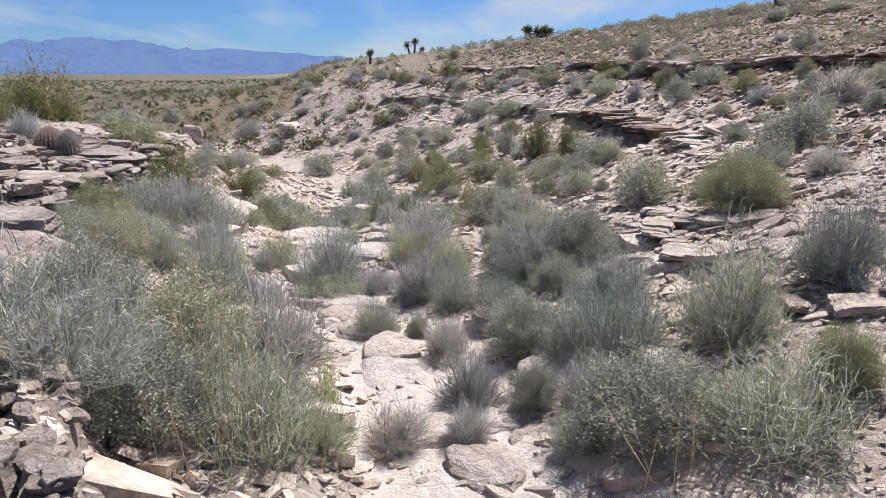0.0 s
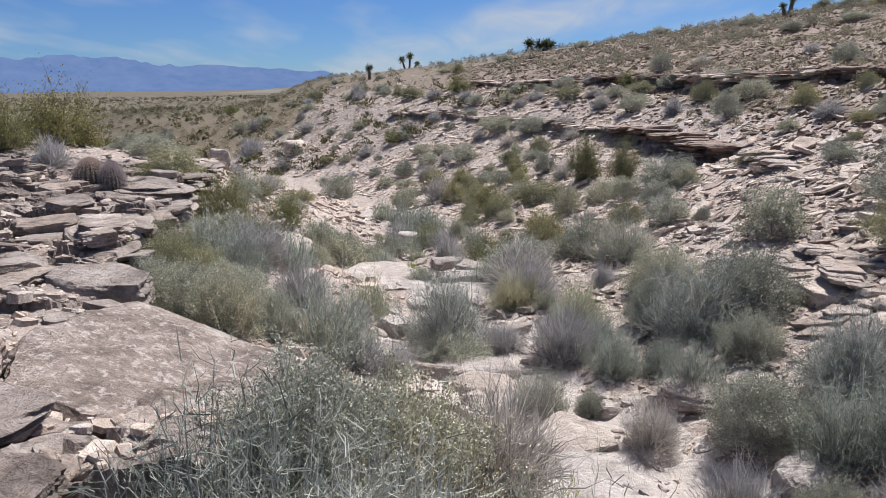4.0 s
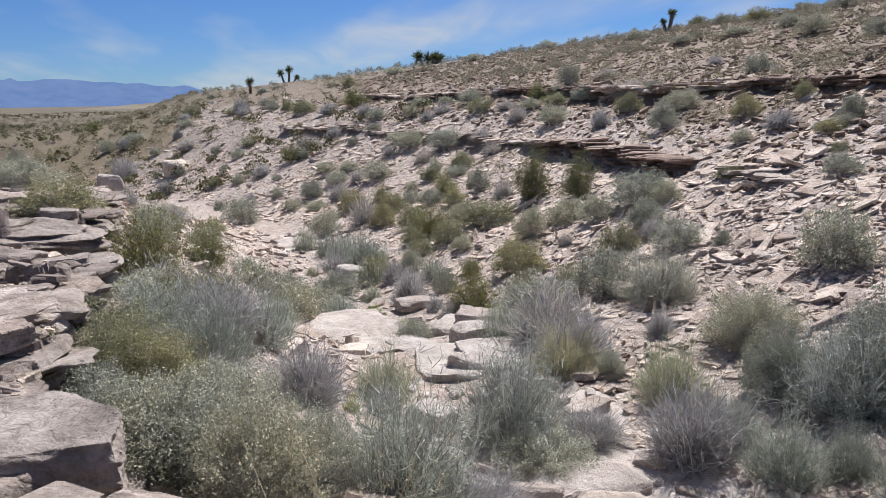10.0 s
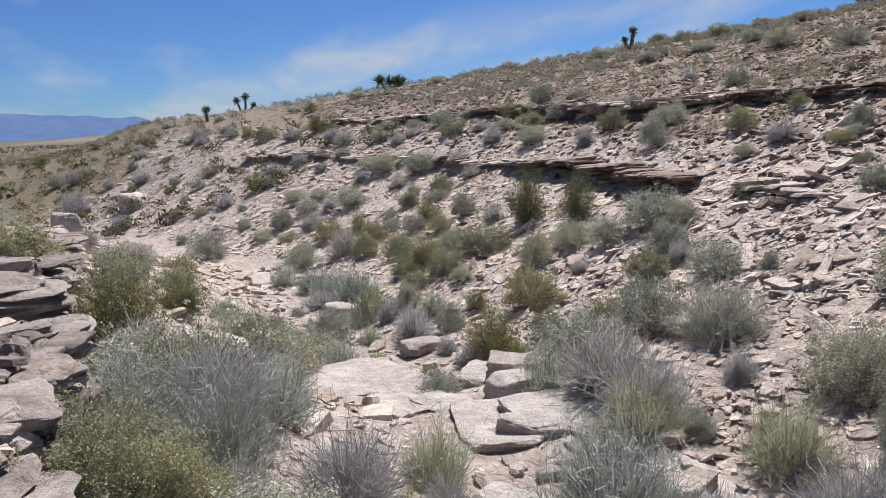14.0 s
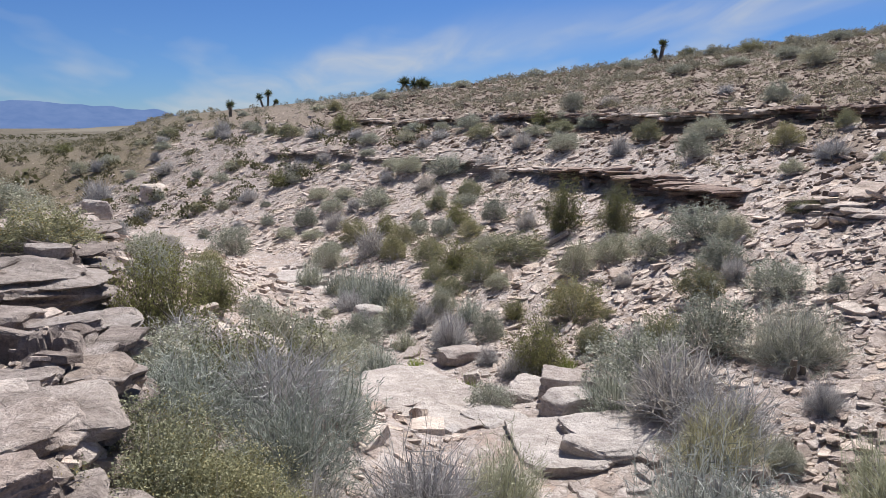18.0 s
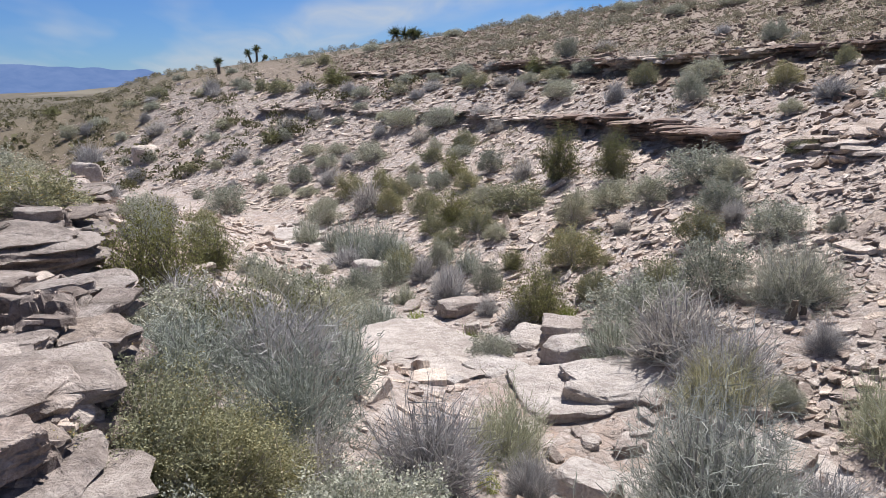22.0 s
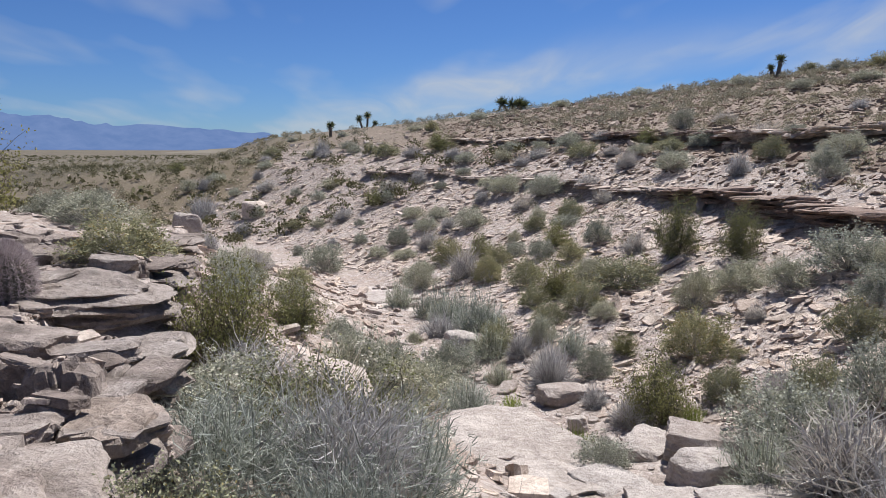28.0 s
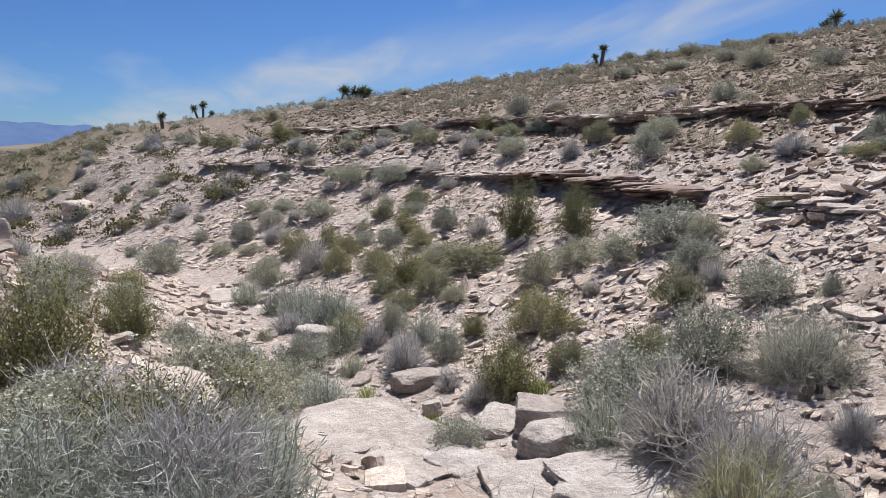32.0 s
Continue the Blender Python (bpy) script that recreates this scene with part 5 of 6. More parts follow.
KINDS = {
    "broom": [plant_meshes(broom_shape(11 + i, 560, 0.0043, 9, 0.85, 0.75)) for i in range(4)],
    "broom_mid": [plant_meshes(broom_shape(211 + i, 250, 0.0085, 6, 0.85, 0.7)) for i in range(3)],
    "twig_mid": [plant_meshes(twig_shape(251 + i, 190, 0.7, 0.0085)) for i in range(2)],
    "dark_broom": [plant_meshes(broom_shape(21 + i, 640, 0.0040, 10, 0.8, 0.9), crown=plant_material("dark_grey_stalks", (0.19, 0.20, 0.165), (0.60, 0.605, 0.55), 0.26)) for i in range(2)],
    "gold_broom": [plant_meshes(broom_shape(31, 420, 0.005, 8, 0.85, 0.6), crown=plant_material("yellow_green_stalks", (0.28, 0.28, 0.18), (0.60, 0.59, 0.43), 0.3))],
    "tuft": [plant_meshes(broom_shape(41 + i, 150, 0.011, 4, 1.0, 0.25), crown=BRIGHT) for i in range(2)],
    "twig": [plant_meshes(twig_shape(51 + i, 320, 0.7, 0.0050)) for i in range(3)],
    "sage": [plant_meshes(leafy_shape(61 + i, 620, 34, 0.0084, 0.62, 0, 2.2)) for i in range(3)],
    "sage_mid": [plant_meshes(leafy_shape(261 + i, 300, 20, 0.0150, 0.62, 0, 1.8)) for i in range(4)],
    "olive": [plant_meshes(leafy_shape(71 + i, 800, 44, 0.0076, 0.62, 420, 1.7), foliage=OLIVE) for i in range(2)],
    "olive_mid": [plant_meshes(leafy_shape(271 + i, 300, 20, 0.0150, 0.62, 110, 1.8), foliage=OLIVE) for i in range(3)],
    "creosote": [plant_meshes(creosote_shape(81 + i, 62, 18, 10, 0.0098), foliage=CREO, branchwork=BARK) for i in range(3)],
    "creosote_mid": [plant_meshes(creosote_shape(281 + i, 58, 16, 10, 0.0115), foliage=CREO, branchwork=BARK) for i in range(3)],
    "flowering": [plant_meshes(flowering_shape(91), foliage=CREO, branchwork=BARK)],
    "sage_far": [plant_meshes(leafy_shape(161 + i, 300, 14, 0.0175, 0.62, 0, 1.6)) for i in range(4)],
    "olive_far": [plant_meshes(leafy_shape(171 + i, 300, 14, 0.0175, 0.62, 60, 1.6), foliage=OLIVE) for i in range(2)],
    "twig_far": [plant_meshes(twig_shape(151 + i, 170, 0.7, 0.0095)) for i in range(2)],
    "creosote_far": [plant_meshes(creosote_shape(181 + i, 44, 12, 9, 0.0165), foliage=CREO, branchwork=BARK) for i in range(2)],
}
SAID = {
    "broom": ("broom_bush", "grey-green broom-like desert bush of thin upright stalks", "shrub", "broom bushes"),
    "dark_broom": ("broom_bush", "dense dark grey-green desert bush", "shrub", "broom bushes"),
    "gold_broom": ("broom_bush", "yellowish green bush with thin tangled stalks", "shrub", "broom bushes"),
    "tuft": ("green_tuft", "small bright green tuft of upright stalks", "shrub", "green tufts"),
    "twig": ("dry_bush", "leafless grey-brown twiggy desert bush", "shrub", "dry bushes"),
    "sage": ("sage_bush", "rounded grey-green leafy desert bush", "shrub", "sage bushes"),
    "olive": ("olive_bush", "rounded yellow-green desert bush with golden tips", "shrub", "yellow-green bushes"),
    "creosote": ("creosote_bush", "open dark green creosote bush with crooked limbs", "shrub", "creosote bushes"),
    "flowering": ("flowering_bush", "green bush with pale dry flower heads", "shrub", "flowering bushes"),
}
plant_rng = rng_of(5)


def plant(kind, x, y, w, h):
    """One plant of that kind, w wide and h high, standing at (x, y)."""
    if kind == "broom" and plant_rng.uniform() < 0.35:
        kind = "sage"
    key = kind + ("" if y < 10.8 else "_mid" if y < 24 else "_far")
    key = key if key in KINDS else kind
    pick = KINDS[key][plant_rng.randint(len(KINDS[key]))]
    name, label, cat, group = SAID[kind]
    base = tagged(empty(name, x, y, float(ground_height(x, y)) - 0.02), label, cat, group)
    base.rotation_euler = (0, 0, plant_rng.uniform(0, 6.28))
    base.scale = (w * 1.05, w * 1.05 * plant_rng.uniform(0.88, 1.1), h)
    for pname, me in pick:
        ob = new(pname, me)
        ob.parent = base
        if pname in ("bloom", "blossom"):
            tagged(ob, kind="stuff")
    return base

# ---------------------------------------------------------------- every bush in its place: kind, x, y, width, height
plant("sage", -11.71, 77.94, 1.09, 0.54)
plant("creosote", -23.04, 77.48, 1.64, 0.92)
plant("sage", -6.45, 72.42, 1.22, 0.51)
plant("sage", -27.62, 70.07, 1.80, 1.40)
plant("olive", -12.37, 67.85, 1.80, 0.88)
plant("sage", -14.29, 66.88, 1.39, 0.58)
plant("twig", -12.71, 66.34, 1.14, 0.41)
plant("sage", 5.28, 65.13, 1.80, 0.58)
plant("sage", -0.15, 65.01, 1.61, 0.47)
plant("sage", 19.32, 64.71, 1.80, 0.65)
plant("sage", -16.29, 63.93, 1.58, 0.69)
plant("creosote", -7.80, 63.86, 1.55, 0.71)
plant("sage", -18.43, 63.61, 1.46, 0.94)
plant("sage", 11.97, 63.23, 1.80, 0.57)
plant("twig", -16.84, 62.40, 1.27, 0.76)
plant("sage", -12.07, 61.93, 1.26, 0.66)
plant("sage", -8.56, 61.85, 1.07, 0.51)
plant("twig", -7.70, 61.57, 1.47, 1.00)
plant("olive", 1.00, 61.42, 1.26, 0.80)
plant("sage", -5.57, 61.13, 1.47, 0.65)
plant("twig", -7.40, 59.55, 1.15, 0.58)
plant("twig", -12.29, 59.38, 0.81, 0.63)
plant("sage", -5.13, 58.56, 1.22, 0.57)
plant("sage", -13.55, 57.04, 0.97, 0.58)
plant("olive", 29.40, 56.63, 1.80, 0.77)
plant("olive", -3.95, 56.39, 0.98, 0.88)
plant("twig", -11.05, 55.19, 1.50, 0.67)
plant("sage", 29.56, 53.39, 1.80, 0.72)
plant("sage", 22.30, 53.38, 1.80, 0.59)
plant("olive", -2.83, 53.18, 1.66, 0.88)
plant("twig", -14.89, 53.00, 1.77, 1.38)
plant("creosote", 0.48, 50.83, 1.60, 1.14)
plant("sage", -8.66, 50.81, 0.76, 0.52)
plant("sage", 34.56, 50.80, 1.80, 0.59)
plant("twig", -1.25, 50.42, 1.40, 0.63)
plant("sage", -12.36, 50.24, 0.68, 0.51)
plant("sage", -6.36, 49.61, 1.42, 0.61)
plant("olive", 29.54, 49.31, 1.80, 0.87)
plant("sage", -10.64, 48.57, 0.82, 0.66)
plant("sage", -6.95, 47.18, 0.96, 0.58)
plant("sage", 33.16, 45.36, 1.80, 0.60)
plant("sage", -7.64, 45.28, 0.61, 0.43)
plant("twig", 0.73, 45.11, 1.09, 0.63)
plant("twig", -10.89, 44.59, 1.19, 0.74)
plant("sage", 3.80, 44.24, 1.24, 0.50)
plant("sage", -3.11, 44.14, 0.76, 0.42)
plant("sage", 20.43, 44.06, 1.56, 0.51)
plant("sage", 1.25, 43.93, 1.10, 0.55)
plant("twig", -1.35, 43.82, 0.91, 0.60)
plant("sage", 24.02, 43.47, 1.80, 0.51)
plant("twig", -2.76, 43.45, 1.19, 0.65)
plant("olive", -7.94, 42.77, 1.00, 0.52)
plant("sage", 4.98, 42.52, 0.90, 0.48)
plant("sage", 2.97, 42.31, 1.06, 0.59)
plant("creosote", -3.73, 42.24, 1.21, 0.86)
plant("sage", -3.09, 42.03, 0.86, 0.57)
plant("sage", 0.86, 41.98, 0.87, 0.41)
plant("sage", 26.43, 41.92, 1.80, 0.67)
plant("sage", -6.61, 41.81, 0.71, 0.51)
plant("twig", -5.34, 41.79, 0.99, 0.57)
plant("sage", -0.42, 41.35, 0.71, 0.40)
plant("twig", 4.49, 40.66, 1.14, 0.45)
plant("sage", 5.94, 40.45, 1.42, 0.71)
plant("twig", 3.57, 40.32, 1.01, 0.39)
plant("twig", 7.36, 39.76, 1.01, 0.39)
plant("sage", -4.50, 39.56, 0.54, 0.32)
plant("sage", 1.50, 38.26, 1.05, 0.47)
plant("twig", 12.78, 38.07, 1.10, 0.41)
plant("sage", -2.08, 37.58, 1.02, 0.51)
plant("olive", 5.70, 37.39, 1.43, 0.68)
plant("sage", 10.37, 37.39, 1.12, 0.93)
plant("twig", -5.65, 36.83, 0.49, 0.30)
plant("creosote", 8.54, 36.78, 1.09, 0.70)
plant("sage", -7.11, 36.71, 0.61, 0.44)
plant("twig", 0.90, 36.47, 0.63, 0.49)
plant("sage", 1.92, 36.36, 1.49, 0.75)
plant("twig", 6.69, 36.26, 0.91, 0.38)
plant("sage", -1.07, 36.21, 1.10, 0.49)
plant("sage", -4.44, 35.75, 0.60, 0.48)
plant("sage", 9.12, 35.74, 1.01, 0.63)
plant("sage", 22.95, 35.71, 1.61, 0.99)
plant("sage", -1.72, 34.89, 1.06, 0.52)
plant("sage", 7.35, 34.85, 0.98, 0.49)
plant("sage", 3.28, 34.60, 1.66, 0.80)
plant("olive", 8.40, 34.26, 1.20, 0.53)
plant("sage", -2.86, 34.08, 1.02, 0.73)
plant("twig", -0.86, 34.04, 0.69, 0.46)
plant("twig", 6.50, 34.02, 0.99, 0.62)
plant("sage", 9.71, 33.71, 1.42, 0.62)
plant("twig", 2.03, 33.57, 0.80, 0.46)
plant("twig", 4.66, 33.39, 0.92, 0.46)
plant("sage", -0.04, 33.29, 1.34, 0.78)
plant("sage", -3.71, 33.17, 0.88, 0.44)
plant("twig", 15.45, 32.56, 0.71, 0.38)
plant("twig", -1.76, 32.49, 0.98, 0.61)
plant("sage", -2.76, 31.73, 0.94, 0.38)
plant("broom", -5.68, 31.37, 1.42, 1.01)
plant("sage", 7.19, 31.11, 1.54, 0.69)
plant("sage", 2.10, 31.05, 0.63, 0.53)
plant("twig", 4.49, 31.02, 0.85, 0.43)
plant("sage", 22.57, 30.96, 1.40, 0.73)
plant("twig", 10.47, 30.95, 1.30, 0.61)
plant("olive", 2.97, 30.05, 0.92, 0.71)
plant("olive", 1.67, 29.83, 0.84, 0.50)
plant("sage", 2.57, 29.30, 0.98, 0.39)
plant("sage", 10.64, 29.28, 0.74, 0.45)
plant("sage", 0.81, 29.26, 0.49, 0.39)
plant("olive", -1.48, 28.74, 1.03, 0.79)
plant("creosote", -0.39, 28.59, 0.75, 0.72)
plant("sage", -2.26, 28.29, 0.64, 0.33)
plant("sage", 14.21, 27.93, 1.08, 0.72)
plant("olive", 8.85, 27.72, 1.05, 0.69)
plant("twig", 7.57, 27.31, 0.75, 0.58)
plant("sage", 0.45, 27.29, 0.72, 0.45)
plant("twig", 14.33, 26.88, 0.48, 0.23)
plant("olive", -0.20, 26.65, 0.70, 0.63)
plant("creosote", 1.59, 26.63, 0.88, 0.70)
plant("sage", -2.65, 26.17, 1.00, 0.75)
plant("sage", 0.90, 26.00, 0.78, 0.51)
plant("twig", -1.34, 25.61, 0.98, 0.76)
plant("sage", 2.42, 25.51, 0.79, 0.71)
plant("sage", 9.57, 25.26, 1.38, 0.62)
plant("olive", -0.85, 24.86, 0.79, 0.71)
plant("olive", 1.40, 24.69, 0.74, 0.48)
plant("broom", -3.27, 23.88, 0.77, 0.69)
plant("sage", 8.06, 23.84, 1.06, 0.80)
plant("olive", -0.13, 23.39, 0.89, 0.68)
plant("twig", 2.63, 23.27, 0.63, 0.49)
plant("broom", -2.68, 22.45, 0.72, 0.62)
plant("sage", 1.09, 22.09, 0.84, 0.50)
plant("creosote", 2.98, 21.74, 1.00, 1.22)
plant("twig", -7.46, 21.67, 0.48, 0.30)
plant("olive", 9.41, 21.64, 0.87, 0.61)
plant("creosote", 0.10, 21.46, 1.08, 0.77)
plant("broom", -2.33, 21.43, 0.97, 0.85)
plant("olive", 11.00, 21.30, 0.58, 0.52)
plant("olive", -0.51, 21.03, 0.67, 0.47)
plant("olive", 1.50, 20.92, 1.45, 0.62)
plant("broom", -1.82, 20.48, 0.92, 0.81)
plant("creosote", 3.77, 20.34, 0.85, 1.03)
plant("sage", -3.16, 20.02, 0.33, 0.21)
plant("olive", 0.14, 19.69, 0.83, 0.57)
plant("sage", 7.89, 19.56, 0.61, 0.36)
plant("twig", 8.96, 19.49, 0.90, 0.42)
plant("olive", -0.60, 19.38, 0.72, 0.42)
plant("creosote", -11.11, 19.28, 1.77, 1.42)
plant("olive", -6.23, 19.28, 0.77, 0.43)
plant("sage", -12.17, 19.03, 1.21, 0.72)
plant("sage", 0.28, 18.86, 0.52, 0.32)
plant("olive", -1.72, 18.82, 0.68, 0.53)
plant("twig", -2.55, 18.64, 0.56, 0.37)
plant("sage", 2.74, 18.50, 1.02, 0.56)
plant("sage", -1.01, 18.42, 0.56, 0.51)
plant("sage", 1.76, 18.28, 0.77, 0.70)
plant("twig", -1.43, 18.12, 0.53, 0.41)
plant("sage", 8.75, 17.91, 0.37, 0.21)
plant("broom", -0.62, 17.83, 0.54, 0.49)
plant("creosote", -5.27, 17.74, 1.09, 0.85)
plant("olive", -13.11, 17.65, 1.97, 1.20)
plant("sage", 9.36, 17.64, 0.69, 0.56)
plant("sage", 3.02, 17.52, 0.89, 0.51)
plant("gold_broom", -2.97, 17.47, 0.34, 0.26)
plant("creosote", 0.12, 17.41, 0.49, 0.37)
plant("sage", 3.90, 17.26, 1.34, 0.66)
plant("broom", -3.64, 17.09, 0.84, 0.65)
plant("sage", 8.68, 17.08, 0.45, 0.25)
plant("broom", -2.02, 17.08, 0.45, 0.40)
plant("olive", 8.23, 17.03, 0.54, 0.32)
plant("twig", 10.64, 17.00, 0.38, 0.23)
plant("twig", 2.03, 16.82, 0.36, 0.24)
plant("broom", -0.57, 16.77, 0.58, 0.48)
plant("twig", -1.31, 16.59, 0.73, 0.57)
plant("sage", 4.08, 16.54, 0.69, 0.46)
plant("olive", 5.43, 16.43, 0.52, 0.26)
plant("olive", 0.85, 16.39, 1.05, 0.71)
plant("sage", 9.92, 15.94, 0.72, 0.47)
plant("olive", -7.14, 15.86, 1.22, 0.54)
plant("broom", -4.16, 15.80, 0.97, 0.81)
plant("olive", 1.17, 15.73, 0.27, 0.20)
plant("tuft", -2.10, 15.65, 0.32, 0.24)
plant("broom", -2.72, 15.64, 0.76, 0.47)
plant("twig", -9.45, 15.57, 0.82, 0.57)
plant("sage", 3.14, 15.57, 0.88, 0.52)
plant("twig", -1.04, 15.40, 0.36, 0.28)
plant("twig", 8.81, 15.36, 1.23, 0.66)
plant("olive", 7.08, 15.36, 0.37, 0.20)
plant("twig", 2.98, 14.98, 0.45, 0.31)
plant("olive", 2.26, 14.84, 0.74, 0.47)
plant("olive", 0.35, 14.54, 0.60, 0.45)
plant("creosote", -0.58, 14.49, 0.81, 0.76)
plant("twig", -0.91, 14.48, 0.47, 0.31)
plant("tuft", -0.26, 14.24, 0.34, 0.23)
plant("sage", 6.02, 14.06, 0.60, 0.39)
plant("sage", 7.64, 14.04, 0.69, 0.44)
plant("twig", 0.66, 13.92, 0.53, 0.36)
plant("twig", -9.12, 13.90, 0.36, 0.28)
plant("sage", 8.62, 13.80, 0.65, 0.37)
plant("sage", 2.74, 13.77, 0.83, 0.50)
plant("olive", 0.79, 13.50, 0.64, 0.50)
plant("tuft", -1.89, 13.45, 0.35, 0.30)
plant("sage", 11.47, 13.42, 0.57, 0.38)
plant("sage", 3.08, 13.07, 0.30, 0.27)
plant("sage", 11.08, 13.06, 0.59, 0.30)
plant("sage", 11.55, 12.97, 0.39, 0.22)
plant("broom", -1.86, 12.77, 0.54, 0.32)
plant("sage", 0.96, 12.73, 0.92, 0.7)
plant("broom", -0.19, 12.45, 1.1, 0.6)
plant("sage", 6.40, 12.31, 1.45, 0.75)
plant("broom", -0.79, 11.90, 0.66, 0.49)
plant("dark_broom", 1.38, 11.84, 0.98, 0.66)
plant("twig", -0.35, 11.4, 1.0, 0.62)
plant("twig", -0.3, 10.75, 0.95, 0.55)
plant("sage", -8.62, 11.17, 0.96, 0.70)
plant("sage", 3.25, 10.94, 0.93, 0.68)
plant("sage", 5.12, 10.94, 1.00, 0.53)
plant("twig", 0.77, 10.76, 0.35, 0.27)
plant("gold_broom", -0.55, 10.52, 0.68, 0.53)
plant("gold_broom", -2.6, 10.3, 0.68, 0.52)
plant("sage", -0.12, 10.22, 0.32, 0.26)
plant("twig", 5.53, 9.71, 0.65, 0.36)
plant("twig", -2.66, 9.60, 0.38, 0.30)
plant("tuft", -2.95, 9.59, 0.17, 0.21)
plant("twig", -3.36, 9.55, 0.75, 0.5)
plant("gold_broom", 0.08, 9.35, 0.69, 0.54)
plant("dark_broom", -1.53, 9.21, 1.13, 0.89)
plant("twig", -4.05, 9.18, 0.42, 0.33)
plant("olive", -4.85, 9.08, 0.92, 0.61)
plant("twig", -0.90, 8.94, 0.55, 0.30)
plant("sage", 0.84, 8.86, 0.64, 0.58)
plant("olive", 3.88, 8.72, 1.14, 0.68)
plant("broom", -1.46, 8.59, 0.79, 0.35)
plant("sage", -6.88, 8.41, 0.84, 0.64)
plant("broom", 0.12, 8.41, 0.51, 0.45)
plant("sage", 1.68, 8.38, 1.02, 0.75)
plant("twig", -0.28, 8.34, 0.72, 0.56)
plant("broom", -2.76, 7.84, 0.96, 0.73)
plant("sage", -4.23, 7.82, 0.89, 0.56)
plant("twig", -2.13, 7.82, 0.48, 0.32)
plant("broom", 0.14, 7.81, 0.57, 0.43)
plant("twig", -2.43, 7.72, 0.50, 0.35)
plant("sage", -3.60, 7.28, 0.73, 0.59)
plant("dark_broom", -0.74, 7.15, 0.54, 0.42)
plant("broom", -0.29, 7.10, 0.28, 0.26)
plant("dark_broom", 1.70, 6.43, 0.82, 0.62)
plant("twig", 0.04, 6.35, 0.51, 0.38)
plant("broom", 0.80, 6.18, 0.84, 0.56)
plant("broom", 1.21, 5.73, 0.71, 0.52)
plant("dark_broom", 3.42, 5.57, 0.87, 0.67)
plant("broom", 1.56, 5.42, 0.72, 0.65)
plant("broom", 2.38, 5.22, 0.92, 0.81)
plant("twig", 0.23, 5.21, 0.56, 0.44)
plant("twig", -1.35, 5.17, 0.82, 0.61)
plant("broom", 0.74, 5.06, 0.43, 0.38)
plant("tuft", -0.92, 4.97, 0.19, 0.42)
plant("twig", 1.16, 4.86, 0.53, 0.41)
plant("broom", -1.91, 4.75, 0.95, 0.70)
plant("twig", 0.19, 4.56, 0.37, 0.29)
plant("twig", -0.34, 4.54, 0.49, 0.30)
plant("broom", 0.99, 4.36, 0.44, 0.30)
plant("broom", 1.47, 4.28, 1.05, 0.56)
plant("broom", -2.30, 4.12, 0.81, 0.59)
plant("gold_broom", -0.83, 4.11, 0.51, 0.39)
plant("olive", 2.61, 4.06, 0.45, 0.40)
plant("broom", 2.13, 3.87, 0.96, 0.54)
plant("broom", -1.22, 3.85, 0.85, 0.70)
plant("broom", -1.80, 3.61, 0.88, 0.58)
plant("broom", -2.45, 3.60, 0.90, 0.66)
plant("dark_broom", -1.95, 3.2, 0.8, 0.5)
plant("sage", -8.75, 18.9, 1.3, 0.55)
plant("sage", -9.9, 20.3, 1.1, 0.5)
plant("creosote", -11.6, 17.6, 1.5, 1.25)
plant("sage", -9.3, 22.6, 0.9, 0.45)

plant("broom", -4.9, 10.6, 1.1, 0.5)
plant("flowering", -4.4, 11.4, 1.1, 0.6)
plant("twig", -4.2, 10.75, 0.95, 0.5)
plant("broom", -3.78, 10.9, 0.7, 0.5)
plant("broom", -3.8, 11.5, 0.8, 0.5)
plant("broom", -5.15, 11.9, 1.0, 0.42)
plant("olive", -4.55, 12.1, 0.8, 0.42)
plant("creosote", -5.5, 13.6, 0.95, 0.95)
plant("twig", -5.15, 13.1, 0.9, 0.42)
plant("broom", -6, 16.6, 0.9, 0.5)
plant("sage", -6.4, 18.4, 0.9, 0.5)
plant("broom", -4.3, 17.2, 1.1, 0.6)
plant("broom", -3.6, 15.6, 1.2, 0.62)
plant("broom", -3.1, 16.6, 1, 0.5)
plant("sage", -5.6, 20, 0.9, 0.45)
plant("sage", -4.6, 19.4, 0.8, 0.42)
plant("twig", -6.5, 21.5, 0.8, 0.4)
plant("olive", -5.8, 23, 0.8, 0.4)
plant("sage", -7, 24, 0.9, 0.45)
plant("sage", -3.7, 13, 0.6, 0.4)

plant("sage", 1.3, 9.85, 0.95, 0.58)
plant("broom", 0.59, 7.68, 0.42, 0.33)
plant("broom", 0.64, 7.1, 0.58, 0.46)
plant("broom", 1.31, 7.42, 0.58, 0.44)
plant("sage", -3.95, 7.75, 0.85, 0.5)
plant("sage", -4.55, 8.1, 0.78, 0.5)
plant("sage", -3.3, 7.7, 0.6, 0.5)
plant("broom", -4.12, 9.75, 0.8, 0.55)
plant("sage", -3.9, 8.4, 0.8, 0.45)
plant("dark_broom", 1.2, 8.3, 1.1, 0.75)
plant("olive", -4.5, 9, 0.9, 0.5)
plant("broom", -2.7, 17.8, 0.9, 0.5)
plant("broom", -1.9, 18.6, 0.9, 0.5)
plant("twig", -2.6, 20.6, 0.8, 0.4)
plant("broom", -1.6, 20.4, 0.9, 0.45)
plant("sage", -2.4, 22.3, 0.8, 0.4)
plant("twig", -1.2, 17.2, 0.6, 0.35)

